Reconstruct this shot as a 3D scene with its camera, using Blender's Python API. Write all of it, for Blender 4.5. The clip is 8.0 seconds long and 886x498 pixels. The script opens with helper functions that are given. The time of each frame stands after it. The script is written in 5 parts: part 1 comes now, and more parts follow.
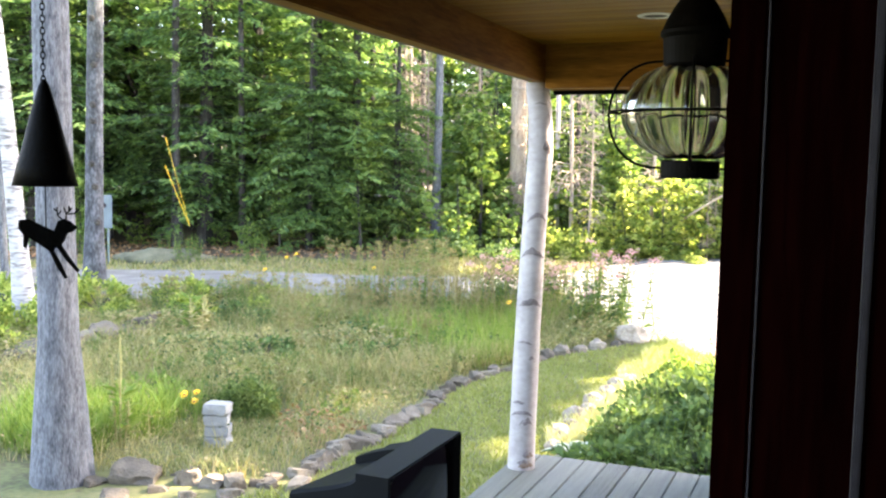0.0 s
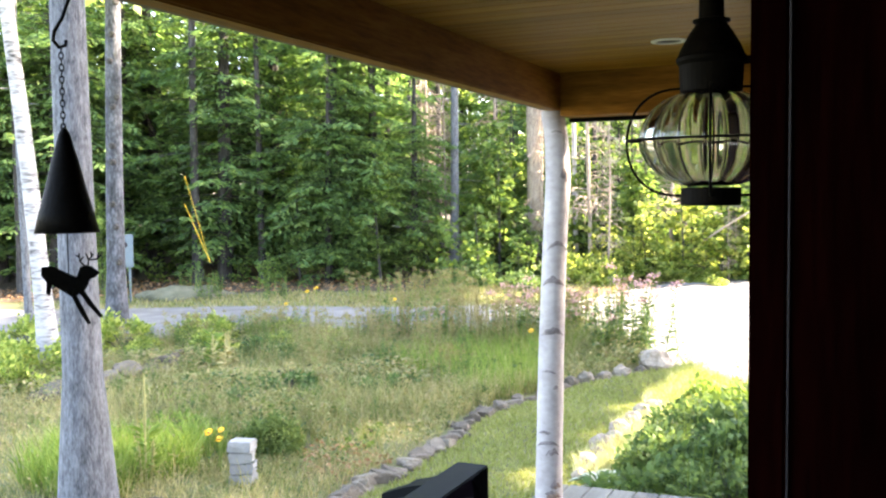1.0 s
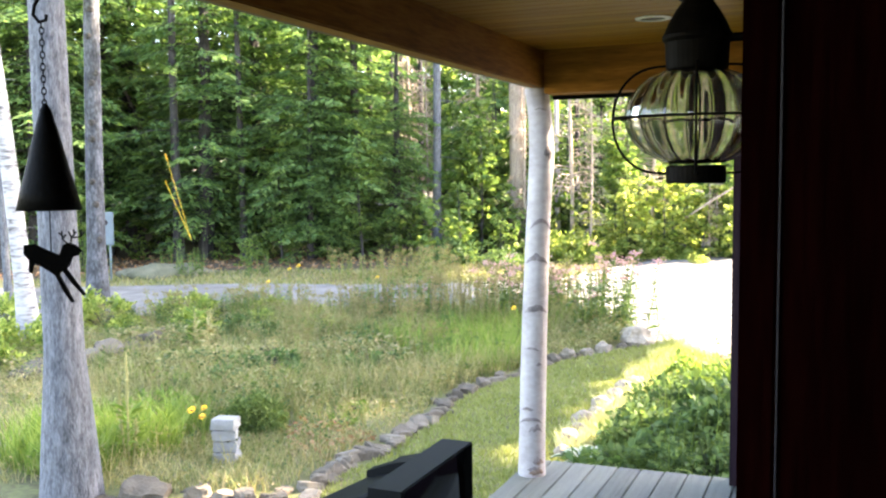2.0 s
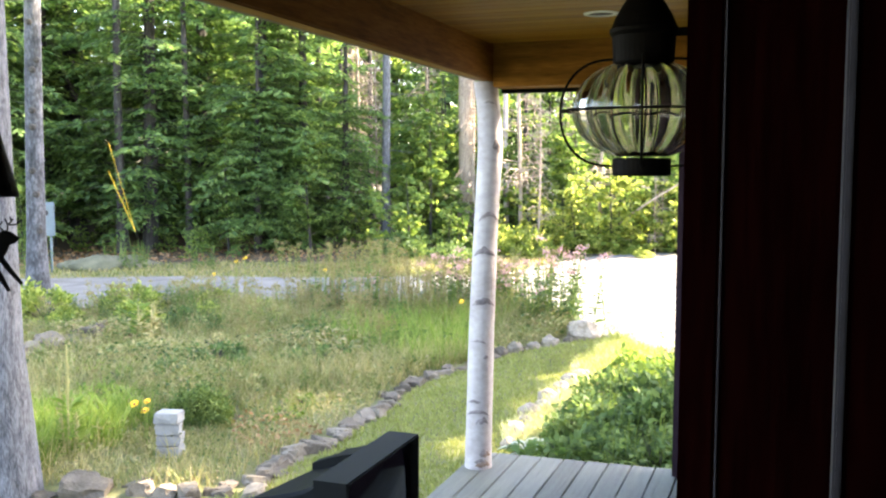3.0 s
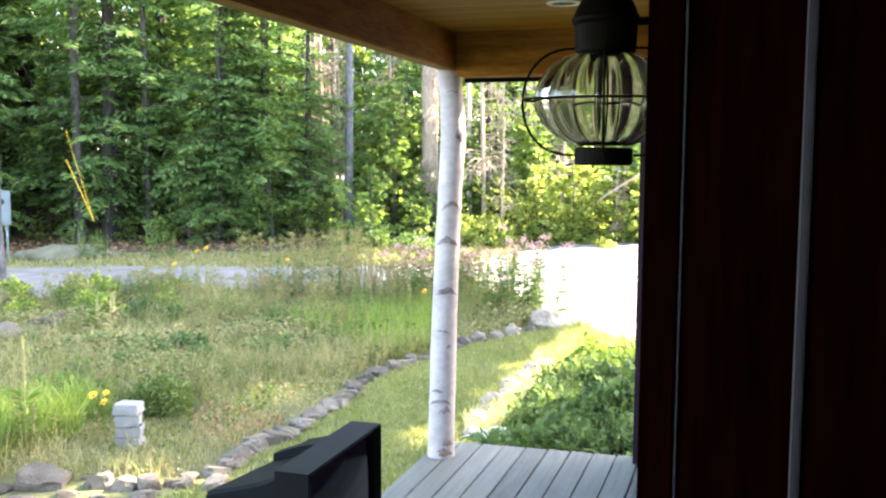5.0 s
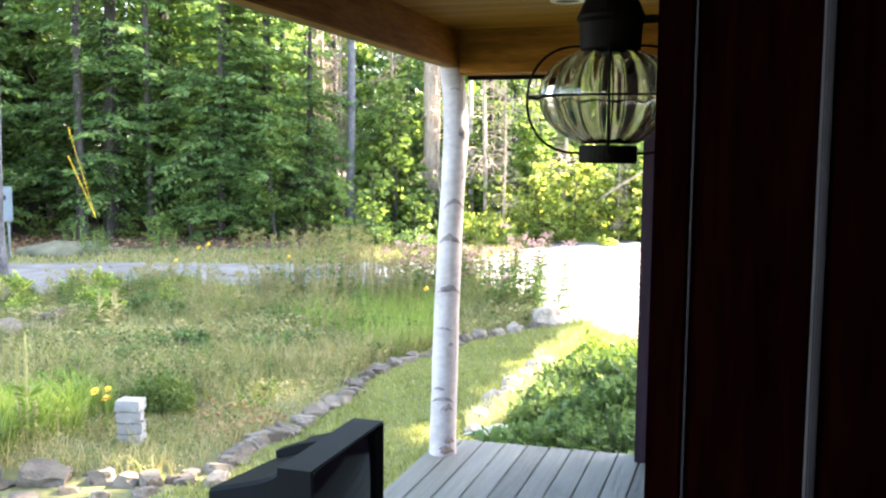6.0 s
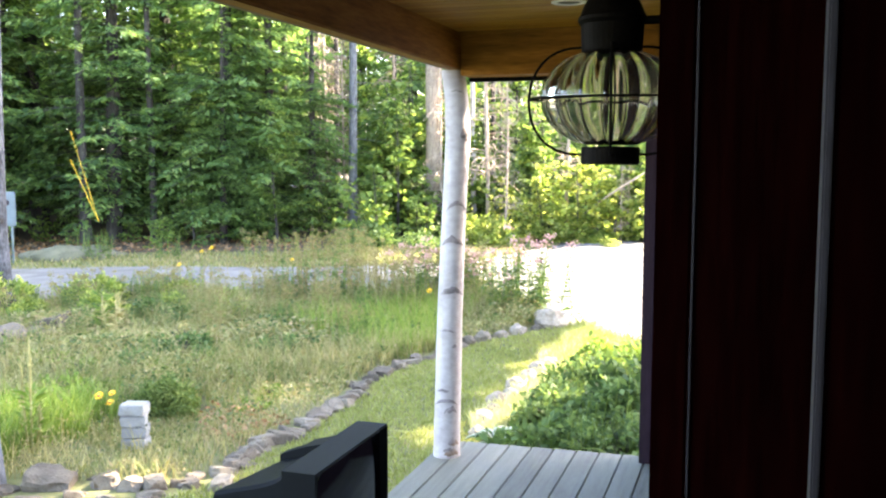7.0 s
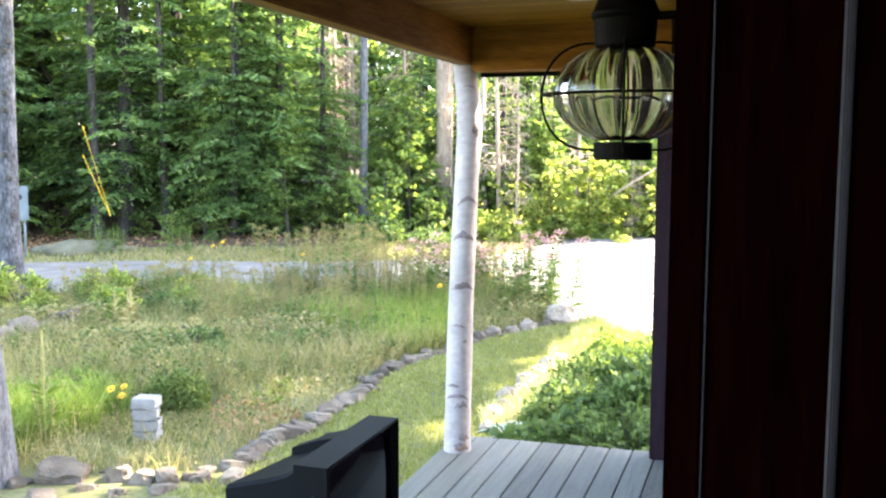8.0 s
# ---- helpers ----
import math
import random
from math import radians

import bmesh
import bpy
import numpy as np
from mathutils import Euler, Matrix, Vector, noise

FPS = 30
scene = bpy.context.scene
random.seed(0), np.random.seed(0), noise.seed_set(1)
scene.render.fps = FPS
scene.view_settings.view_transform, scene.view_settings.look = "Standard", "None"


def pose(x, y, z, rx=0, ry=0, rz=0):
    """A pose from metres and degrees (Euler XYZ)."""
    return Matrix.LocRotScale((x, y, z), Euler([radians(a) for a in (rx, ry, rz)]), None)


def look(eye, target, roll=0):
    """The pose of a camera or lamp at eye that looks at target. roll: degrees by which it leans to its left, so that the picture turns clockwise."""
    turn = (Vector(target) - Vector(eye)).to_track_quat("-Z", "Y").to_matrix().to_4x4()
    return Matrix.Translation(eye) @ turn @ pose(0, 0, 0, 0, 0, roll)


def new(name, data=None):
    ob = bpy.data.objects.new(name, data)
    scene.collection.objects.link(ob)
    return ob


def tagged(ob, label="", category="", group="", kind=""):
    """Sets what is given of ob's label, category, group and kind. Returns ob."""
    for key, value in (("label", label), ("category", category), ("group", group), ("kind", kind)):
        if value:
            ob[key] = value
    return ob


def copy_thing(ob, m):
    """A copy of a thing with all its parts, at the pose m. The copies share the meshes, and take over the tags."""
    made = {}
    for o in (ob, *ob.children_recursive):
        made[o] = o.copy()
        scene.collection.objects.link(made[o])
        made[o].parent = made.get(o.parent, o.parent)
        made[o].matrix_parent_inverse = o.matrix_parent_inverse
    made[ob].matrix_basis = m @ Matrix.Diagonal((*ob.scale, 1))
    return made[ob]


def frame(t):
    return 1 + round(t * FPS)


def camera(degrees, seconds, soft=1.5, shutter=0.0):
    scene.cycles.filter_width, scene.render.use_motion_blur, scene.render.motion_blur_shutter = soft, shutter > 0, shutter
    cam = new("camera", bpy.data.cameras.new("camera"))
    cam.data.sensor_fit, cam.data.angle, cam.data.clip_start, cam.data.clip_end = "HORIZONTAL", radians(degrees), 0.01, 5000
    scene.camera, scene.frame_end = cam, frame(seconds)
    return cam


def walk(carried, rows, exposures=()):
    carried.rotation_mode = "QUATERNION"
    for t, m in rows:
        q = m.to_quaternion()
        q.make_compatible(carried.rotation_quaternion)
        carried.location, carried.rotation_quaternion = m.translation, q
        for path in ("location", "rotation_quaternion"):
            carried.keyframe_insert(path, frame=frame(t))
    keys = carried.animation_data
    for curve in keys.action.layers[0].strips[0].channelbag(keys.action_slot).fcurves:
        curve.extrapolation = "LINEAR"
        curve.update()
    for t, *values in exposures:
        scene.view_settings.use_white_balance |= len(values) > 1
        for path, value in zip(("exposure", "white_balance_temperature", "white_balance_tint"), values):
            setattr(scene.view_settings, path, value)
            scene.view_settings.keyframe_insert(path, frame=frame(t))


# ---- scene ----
cam = camera(50.4, 8.0, soft=2.2)

PATH = [
    (0, (0.028, -0.028, 1.716), (-0.756, 1.805, 1.549), 1.2),
    (0.2, (0.028, -0.028, 1.716), (-0.808, 1.785, 1.598), 0.7),
    (0.5, (0.02, -0.022, 1.725), (-0.812, 1.794, 1.63), 0.2),
    (1, (0.021, -0.021, 1.729), (-0.802, 1.798, 1.623), -0.6),
    (1.5, (0.012, -0.024, 1.731), (-0.786, 1.804, 1.591), -0.6),
    (1.7, (0.012, -0.024, 1.731), (-0.788, 1.803, 1.583), -0.6),
    (2.8, (0.013, -0.015, 1.721), (-0.69, 1.85, 1.552), 0.0),
    (3, (0.013, -0.015, 1.721), (-0.673, 1.856, 1.554), 0.1),
    (3.5, (0.013, -0.008, 1.72), (-0.649, 1.871, 1.544), 0.3),
    (4, (0.012, -0.002, 1.719), (-0.618, 1.887, 1.539), 0.7),
    (4.5, (0.014, -0.005, 1.719), (-0.591, 1.893, 1.536), 0.3),
    (4.7, (0.014, -0.005, 1.719), (-0.599, 1.89, 1.532), 0.3),
    (5.8, (0.006, -0.005, 1.719), (-0.601, 1.891, 1.528), 0.4),
    (6, (0.006, -0.005, 1.719), (-0.608, 1.888, 1.525), 0.5),
    (6.5, (0.0, -0.002, 1.72), (-0.633, 1.884, 1.522), 0.1),
    (7, (0.006, -0.005, 1.72), (-0.614, 1.887, 1.53), 0.1),
    (7.5, (0.005, -0.013, 1.72), (-0.624, 1.876, 1.528), 0.3),
    (8, (0.003, -0.012, 1.72), (-0.637, 1.872, 1.52), 0.2),
]
walk(cam, [(t, look(eye, target, roll)) for t, eye, target, roll in PATH], [(0, 3.82, 7250, 20), (3, 3.84, 7250, 20), (4.5, 4.0, 7100, 20), (6, 3.98, 7000, 20), (8, 3.98, 7000, 20)])

# ---- light ----
SUN_TO = Vector((0.75, 0.66, 0.75)).normalized()
world = bpy.data.worlds.new("sky")
scene.world = world
world.use_nodes = True
wn = world.node_tree.nodes
sky = wn.new("ShaderNodeTexSky")
sky.sky_type = 'NISHITA'
sky.sun_disc = False
sky.sun_elevation = math.asin(SUN_TO.z)
sky.sun_rotation = math.atan2(SUN_TO.x, SUN_TO.y)
world.node_tree.links.new(sky.outputs[0], wn["Background"].inputs[0])
wn["Background"].inputs[1].default_value = 0.15
sun = new("sun", bpy.data.lights.new("sun", 'SUN'))
sun.data.energy, sun.data.angle, sun.data.color = 5.0, radians(1.0), (1.0, 0.90, 0.72)
sun.matrix_world = look(SUN_TO * 30, (0, 0, 0))

# ---- materials ----


def material(name, colors, scale=6.0, rough=0.8, bump=0.2, metal=0.0, stretch=(1, 1, 1), fine=8.0, island=0.0, per_object=0.0, translucent=0.0, spec=0.5, detail=6.0):
    """Colours blended by two scales of noise; island / per_object shift the colour from piece to piece."""
    m = bpy.data.materials.new(name)
    m.use_nodes = True
    nt = m.node_tree
    n, link = nt.nodes, nt.links.new
    bsdf = n["Principled BSDF"]
    bsdf.inputs["Roughness"].default_value = rough
    bsdf.inputs["Metallic"].default_value = metal
    bsdf.inputs["Specular IOR Level"].default_value = spec
    co = n.new("ShaderNodeTexCoord")
    mp = n.new("ShaderNodeMapping")
    mp.inputs["Scale"].default_value = stretch
    link(co.outputs["Object"], mp.inputs[0])
    big = n.new("ShaderNodeTexNoise")
    big.inputs["Scale"].default_value, big.inputs["Detail"].default_value = scale, detail
    small = n.new("ShaderNodeTexNoise")
    small.inputs["Scale"].default_value, small.inputs["Detail"].default_value = scale * fine, 4.0
    link(mp.outputs[0], big.inputs[0])
    link(mp.outputs[0], small.inputs[0])
    mix = n.new("ShaderNodeMath")
    mix.operation = 'MULTIPLY_ADD'
    link(small.outputs[0], mix.inputs[0])
    mix.inputs[1].default_value = 0.45
    half = n.new("ShaderNodeMath")
    half.operation = 'MULTIPLY'
    half.inputs[1].default_value = 0.6
    link(big.outputs[0], half.inputs[0])
    link(half.outputs[0], mix.inputs[2])
    value = mix.outputs[0]
    for source, amount in ((("ShaderNodeNewGeometry", "Random Per Island"), island), (("ShaderNodeObjectInfo", "Random"), per_object)):
        if amount:
            node = n.new(source[0])
            add = n.new("ShaderNodeMath")
            add.operation = 'MULTIPLY_ADD'
            add.inputs[1].default_value = amount
            link(node.outputs[source[1]], add.inputs[0])
            shift = n.new("ShaderNodeMath")
            shift.operation = 'SUBTRACT'
            shift.inputs[1].default_value = amount / 2
            link(value, shift.inputs[0])
            link(shift.outputs[0], add.inputs[2])
            value = add.outputs[0]
    ramp = n.new("ShaderNodeValToRGB")
    link(value, ramp.inputs[0])
    lo, hi = (0.36, 0.68) if not (island or per_object) else (0.15, 0.9)
    els = ramp.color_ramp.elements
    while len(els) < len(colors):
        els.new(0.5)
    for k, c in enumerate(colors):
        els[k].position = lo + (hi - lo) * k / max(1, len(colors) - 1)
        els[k].color = (*c, 1)
    link(ramp.outputs[0], bsdf.inputs["Base Color"])
    if bump:
        b = n.new("ShaderNodeBump")
        b.inputs["Strength"].default_value, b.inputs["Distance"].default_value = bump, 0.02
        link(mix.outputs[0], b.inputs["Height"])
        link(b.outputs[0], bsdf.inputs["Normal"])
    if translucent:
        tr = n.new("ShaderNodeBsdfTranslucent")
        bright = n.new("ShaderNodeMixRGB")
        bright.blend_type = 'MULTIPLY'
        bright.inputs[0].default_value = 1.0
        bright.inputs[2].default_value = (1.35, 1.3, 0.8, 1)
        link(ramp.outputs[0], bright.inputs[1])
        link(bright.outputs[0], tr.inputs[0])
        ms = n.new("ShaderNodeMixShader")
        ms.inputs[0].default_value = translucent
        link(bsdf.outputs[0], ms.inputs[1])
        link(tr.outputs[0], ms.inputs[2])
        link(ms.outputs[0], n["Material Output"].inputs[0])
    return m


M = {}
M["soil"] = material("soil", [(0.06, 0.05, 0.025), (0.11, 0.12, 0.04), (0.16, 0.14, 0.06)], 1.2, 0.95, 0.6, fine=20)
M["duff"] = material("forest floor", [(0.02, 0.016, 0.009), (0.05, 0.036, 0.018), (0.09, 0.062, 0.03)], 1.5, 0.95, 0.6, fine=20)
M["gravel"] = material("gravel", [(0.080, 0.077, 0.073), (0.130, 0.126, 0.120), (0.195, 0.188, 0.178)], 2.0, 0.95, 0.7, fine=40)
M["deckwood"] = material("weathered deck wood", [(0.035, 0.038, 0.034), (0.098, 0.103, 0.09), (0.14, 0.147, 0.128), (0.195, 0.20, 0.172)], 2.2, 0.75, 0.6, stretch=(16, 1, 16), fine=7, per_object=0.35)
M["pine"] = material("varnished pine", [(0.185, 0.078, 0.006), (0.315, 0.143, 0.012), (0.43, 0.215, 0.026)], 2.0, 0.5, 0.08, stretch=(1, 14, 14), fine=5, island=0.35, spec=0.12)
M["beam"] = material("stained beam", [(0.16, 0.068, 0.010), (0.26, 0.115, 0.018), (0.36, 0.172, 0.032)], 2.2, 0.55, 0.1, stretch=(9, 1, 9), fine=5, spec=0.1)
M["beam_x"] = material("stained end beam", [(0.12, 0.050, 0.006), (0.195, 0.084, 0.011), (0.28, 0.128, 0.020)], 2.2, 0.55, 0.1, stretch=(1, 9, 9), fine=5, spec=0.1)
M["strip"] = material("painted drip edge", [(0.09, 0.06, 0.035), (0.18, 0.125, 0.075)], 3, 0.6, 0.05)
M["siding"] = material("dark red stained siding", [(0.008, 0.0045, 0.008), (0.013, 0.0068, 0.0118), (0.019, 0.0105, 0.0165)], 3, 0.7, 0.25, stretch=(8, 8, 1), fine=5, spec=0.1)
# dark red stain, taken near black to hold the unlit doorway's shade
M["jamb"] = material("dark stained wood with shade", [(0.0015, 0.0003, 0.0003), (0.0031, 0.0005, 0.0005), (0.0054, 0.0009, 0.0008)], 3, 0.8, 0.06, spec=0.0, stretch=(10, 10, 1), fine=5)
# grey for the drawn edge highlights of the doorway, also for small fittings
M["edge_grey"] = material("grey of edge glints and small fittings", [(0.0135, 0.0135, 0.019), (0.024, 0.024, 0.034)], 8, 0.5, 0.05, spec=0.12)
M["roof"] = material("asphalt shingle", [(0.04, 0.04, 0.04), (0.08, 0.075, 0.07)], 4, 0.95, 0.5, fine=20)
M["plaster"] = material("interior wall paint", [(0.30, 0.24, 0.17), (0.36, 0.29, 0.21)], 2, 0.8, 0.05)
M["iron"] = material("black iron", [(0.0005, 0.0006, 0.0007), (0.001, 0.0011, 0.0012), (0.002, 0.002, 0.002)], 12, 0.6, 0.15, spec=0.05)
M["bronze"] = material("dark bronze", [(0.0008, 0.0008, 0.001), (0.0018, 0.0016, 0.0016), (0.004, 0.0034, 0.003)], 14, 0.55, 0.02, spec=0.03)
M["plastic"] = material("charcoal plastic", [(0.0017, 0.0028, 0.0040), (0.0029, 0.0045, 0.0061)], 60, 0.55, 0.06, spec=0.07)
M["plastic_back"] = material("black plastic shell", [(0.0022, 0.0035, 0.0048), (0.0037, 0.0056, 0.0074)], 60, 0.6, 0.06, spec=0.07)
M["screen"] = material("dark picture tube", [(0.012, 0.012, 0.013), (0.018, 0.018, 0.02)], 4, 0.06, 0.0)
M["birch"] = material("birch bark", [(0.27, 0.248, 0.25), (0.34, 0.32, 0.325), (0.41, 0.388, 0.392)], 2.0, 0.75, 0.14, stretch=(2, 2, 3), fine=6)
M["birch_bark"] = material("marked birch bark", [(0.03, 0.028, 0.03), (0.16, 0.15, 0.15), (0.30, 0.29, 0.29), (0.36, 0.35, 0.35), (0.38, 0.37, 0.37)], 1.6, 0.8, 0.3, stretch=(1.2, 1.2, 5), fine=4)
M["peel"] = material("peeling inner bark", [(0.12, 0.075, 0.055), (0.20, 0.14, 0.11), (0.30, 0.25, 0.22)], 18, 0.9, 0.3)
M["scar"] = material("birch scar", [(0.095, 0.085, 0.09), (0.175, 0.155, 0.16), (0.30, 0.275, 0.28)], 22, 0.9, 0.4)
M["bark"] = material("grey furrowed bark", [(0.04, 0.043, 0.05), (0.11, 0.116, 0.13), (0.185, 0.192, 0.212)], 7.0, 0.95, 1.0, stretch=(5, 5, 1.1), fine=4)
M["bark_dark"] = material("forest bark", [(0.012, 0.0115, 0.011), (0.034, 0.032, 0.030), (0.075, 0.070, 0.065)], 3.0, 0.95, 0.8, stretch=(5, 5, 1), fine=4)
M["bark_blotched"] = material("blotched grey bark", [(0.015, 0.017, 0.021), (0.05, 0.054, 0.064), (0.12, 0.126, 0.145)], 3.0, 0.95, 1.0, stretch=(2.5, 2.5, 1.2), fine=4)
M["heap"] = material("grassed earth", [(0.06, 0.062, 0.036), (0.105, 0.105, 0.066), (0.15, 0.143, 0.096)], 4, 0.95, 0.7, fine=10)
M["stone"] = material("field stone", [(0.048, 0.039, 0.028), (0.126, 0.105, 0.079), (0.25, 0.215, 0.165)], 9, 0.95, 1.0, fine=6, per_object=0.4)
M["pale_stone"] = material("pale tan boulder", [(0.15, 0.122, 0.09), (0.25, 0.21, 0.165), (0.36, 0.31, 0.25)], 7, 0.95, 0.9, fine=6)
M["paver"] = material("pale concrete block", [(0.17, 0.168, 0.16), (0.25, 0.248, 0.24), (0.33, 0.325, 0.31)], 12, 0.95, 0.8, fine=7, per_object=0.3)
M["steel"] = material("grey painted steel", [(0.085, 0.12, 0.145), (0.12, 0.165, 0.195)], 5, 0.5, 0.05)
M["yellow"] = material("yellow plastic guard", [(0.55, 0.35, 0.01), (0.65, 0.44, 0.02)], 5, 0.5, 0.05)
M["needles"] = material("hemlock needles", [(0.044, 0.088, 0.040), (0.092, 0.174, 0.068), (0.155, 0.258, 0.088), (0.235, 0.345, 0.122)], 0.5, 0.6, 0, island=0.6, translucent=0.55, spec=0.15)
M["leaves"] = material("broad leaves", [(0.085, 0.130, 0.035), (0.185, 0.262, 0.072), (0.34, 0.395, 0.125), (0.50, 0.52, 0.20)], 0.6, 0.5, 0, island=0.6, translucent=0.68, spec=0.2)
# darker copy of the broad leaves, with woodland shade put into the colour
M["maple"] = material("shaded woodland maple leaves", [(0.05, 0.095, 0.026), (0.105, 0.180, 0.050), (0.180, 0.270, 0.080), (0.29, 0.375, 0.125)], 0.6, 0.5, 0, island=0.6, translucent=0.55, spec=0.15)
M["dark_weed"] = material("dark weed leaves", [(0.026, 0.050, 0.018), (0.058, 0.098, 0.034), (0.110, 0.160, 0.055)], 2, 0.6, 0, island=0.6, translucent=0.3, spec=0.15)
M["shrub"] = material("shrub leaves", [(0.034, 0.068, 0.026), (0.080, 0.138, 0.050), (0.150, 0.220, 0.080)], 2, 0.6, 0, island=0.6, translucent=0.4, spec=0.15)
M["yew"] = material("yew needles", [(0.036, 0.066, 0.02), (0.105, 0.16, 0.045), (0.2, 0.255, 0.075)], 4, 0.6, 0, island=0.6, translucent=0.25, spec=0.15)
M["grass"] = material("meadow grass", [(0.076, 0.104, 0.040), (0.134, 0.170, 0.064), (0.202, 0.224, 0.088), (0.282, 0.262, 0.126), (0.352, 0.288, 0.162), (0.360, 0.262, 0.172)], 0.55, 0.6, 0, island=0.55, translucent=0.35, spec=0.15)
M["lush"] = material("lush grass", [(0.080, 0.140, 0.026), (0.155, 0.235, 0.052), (0.255, 0.325, 0.098)], 0.8, 0.6, 0, island=0.5, translucent=0.4, spec=0.15)
M["turf"] = material("short turf", [(0.145, 0.180, 0.052), (0.225, 0.262, 0.086), (0.315, 0.315, 0.135)], 1.0, 0.7, 0, island=0.45, translucent=0.3, spec=0.15)
M["straw"] = material("dry stalks", [(0.26, 0.22, 0.10), (0.38, 0.33, 0.16), (0.50, 0.43, 0.21)], 3, 0.8, 0, island=0.4, translucent=0.2, spec=0.15)
M["pale_stalk"] = material("pale mullein stalk", [(0.26, 0.25, 0.10), (0.44, 0.41, 0.19)], 6, 0.8, 0, island=0.3, translucent=0.2, spec=0.1)
M["seedhead"] = material("faded seed heads", [(0.13, 0.12, 0.055), (0.22, 0.195, 0.09), (0.32, 0.27, 0.13)], 4, 0.8, 0, island=0.5, translucent=0.25, spec=0.1)
# strong sunlight on the strip of grass is put into this pale colour
M["sunlit_grass"] = material("grass lightened as in sun", [(0.30, 0.32, 0.15), (0.42, 0.43, 0.23), (0.54, 0.53, 0.32)], 3, 0.8, 0, island=0.4, translucent=0.25, spec=0.1)
M["pink"] = material("pink florets", [(0.38, 0.22, 0.24), (0.55, 0.36, 0.36)], 5, 0.7, 0, island=0.5, translucent=0.3, spec=0.15)
M["gold"] = material("yellow petals", [(0.75, 0.42, 0.01), (0.85, 0.56, 0.02)], 5, 0.6, 0, island=0.4, translucent=0.2)
M["variegated"] = material("cream edged hosta leaf", [(0.30, 0.34, 0.24), (0.42, 0.46, 0.36), (0.52, 0.54, 0.44)], 20, 0.5, 0.1, island=0.5, translucent=0.1, spec=0.1)
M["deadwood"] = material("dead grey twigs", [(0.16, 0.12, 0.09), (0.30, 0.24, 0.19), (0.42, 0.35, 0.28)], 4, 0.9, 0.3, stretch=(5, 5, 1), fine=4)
M["dead_leaf"] = material("rusty dead leaves", [(0.16, 0.08, 0.04), (0.30, 0.17, 0.09), (0.40, 0.26, 0.16)], 4, 0.8, 0, island=0.5, translucent=0.15, spec=0.15)
M["trimwhite"] = material("white trim ring", [(0.7, 0.7, 0.68), (0.8, 0.8, 0.78)], 5, 0.4, 0.0)
glass = bpy.data.materials.new("clear ribbed glass")
glass.use_nodes = True
g = glass.node_tree.nodes["Principled BSDF"]
g.inputs["Base Color"].default_value = (0.66, 0.65, 0.62, 1)
g.inputs["Roughness"].default_value = 0.02
g.inputs["Transmission Weight"].default_value = 1.0
g.inputs["IOR"].default_value = 1.35
M["glass"] = glass

# ---- helpers of this scene ----


def mesh_of(name, bm):
    me = bpy.data.meshes.new(name)
    bm.to_mesh(me)
    bm.free()
    return me


def part(name, data, mat, parent=None, label="", smooth=False):
    """Links a bmesh or a mesh as one object, under a thing or a part."""
    me = mesh_of(name, data) if isinstance(data, bmesh.types.BMesh) else data
    if mat and not me.materials:
        me.materials.append(M[mat] if isinstance(mat, str) else mat)
    if smooth:
        me.polygons.foreach_set("use_smooth", [True] * len(me.polygons))
    ob = new(name, me)
    ob.parent = parent
    if label:
        ob["label"] = label
    return ob


def empty(name, at=(0, 0, 0)):
    ob = new(name)
    ob.location = at
    return ob


def box(lo, hi, bevel=0.0, bm=None):
    bm = bm or bmesh.new()
    geo = bmesh.ops.create_cube(bm, size=1)
    lo, hi = Vector(lo), Vector(hi)
    for v in geo["verts"]:
        v.co = Vector(((lo.x + hi.x) / 2 + v.co.x * (hi.x - lo.x), (lo.y + hi.y) / 2 + v.co.y * (hi.y - lo.y), (lo.z + hi.z) / 2 + v.co.z * (hi.z - lo.z)))
    if bevel:
        es = list({e for v in geo["verts"] for e in v.link_edges})
        bmesh.ops.bevel(bm, geom=es, offset=bevel, segments=2, affect='EDGES')
    return bm


def lathe(profile, seg=32, rib=0.0, ribs=0, ribbed=99):
    """A turned body about z from (radius, height) pairs; rib: depth of upright flutes on the first rings."""
    bm = bmesh.new()
    rings = []
    for r, z in profile:
        ring = []
        for k in range(seg):
            a = 2 * math.pi * k / seg
            f = 1 + rib * abs(math.cos(a * ribs / 2)) if ribs and len(rings) < ribbed else 1
            ring.append(bm.verts.new((r * f * math.cos(a), r * f * math.sin(a), z)))
        rings.append(ring)
    for a, b in zip(rings, rings[1:]):
        for k in range(seg):
            bm.faces.new((a[k], a[(k + 1) % seg], b[(k + 1) % seg], b[k]))
    return bm


def tube(points, radii, seg=8, bm=None, cap=True):
    """A round bar along points."""
    bm = bm or bmesh.new()
    pts = [Vector([float(c) for c in p]) for p in points]
    if not isinstance(radii, (list, tuple)):
        radii = [radii] * len(pts)
    radii = [float(r) for r in radii]
    rings, side = [], None
    for i, (p, r) in enumerate(zip(pts, radii)):
        d = (pts[min(i + 1, len(pts) - 1)] - pts[max(i - 1, 0)]).normalized()
        if side is None:
            side = d.orthogonal().normalized()
        side = (side - d * side.dot(d)).normalized()
        up = d.cross(side)
        rings.append([bm.verts.new(p + r * (math.cos(2 * math.pi * k / seg) * side + math.sin(2 * math.pi * k / seg) * up)) for k in range(seg)])
    for a, b in zip(rings, rings[1:]):
        for k in range(seg):
            bm.faces.new((a[k], a[(k + 1) % seg], b[(k + 1) % seg], b[k]))
    if cap:
        bm.faces.new(rings[0][::-1])
        bm.faces.new(rings[-1])
    return bm


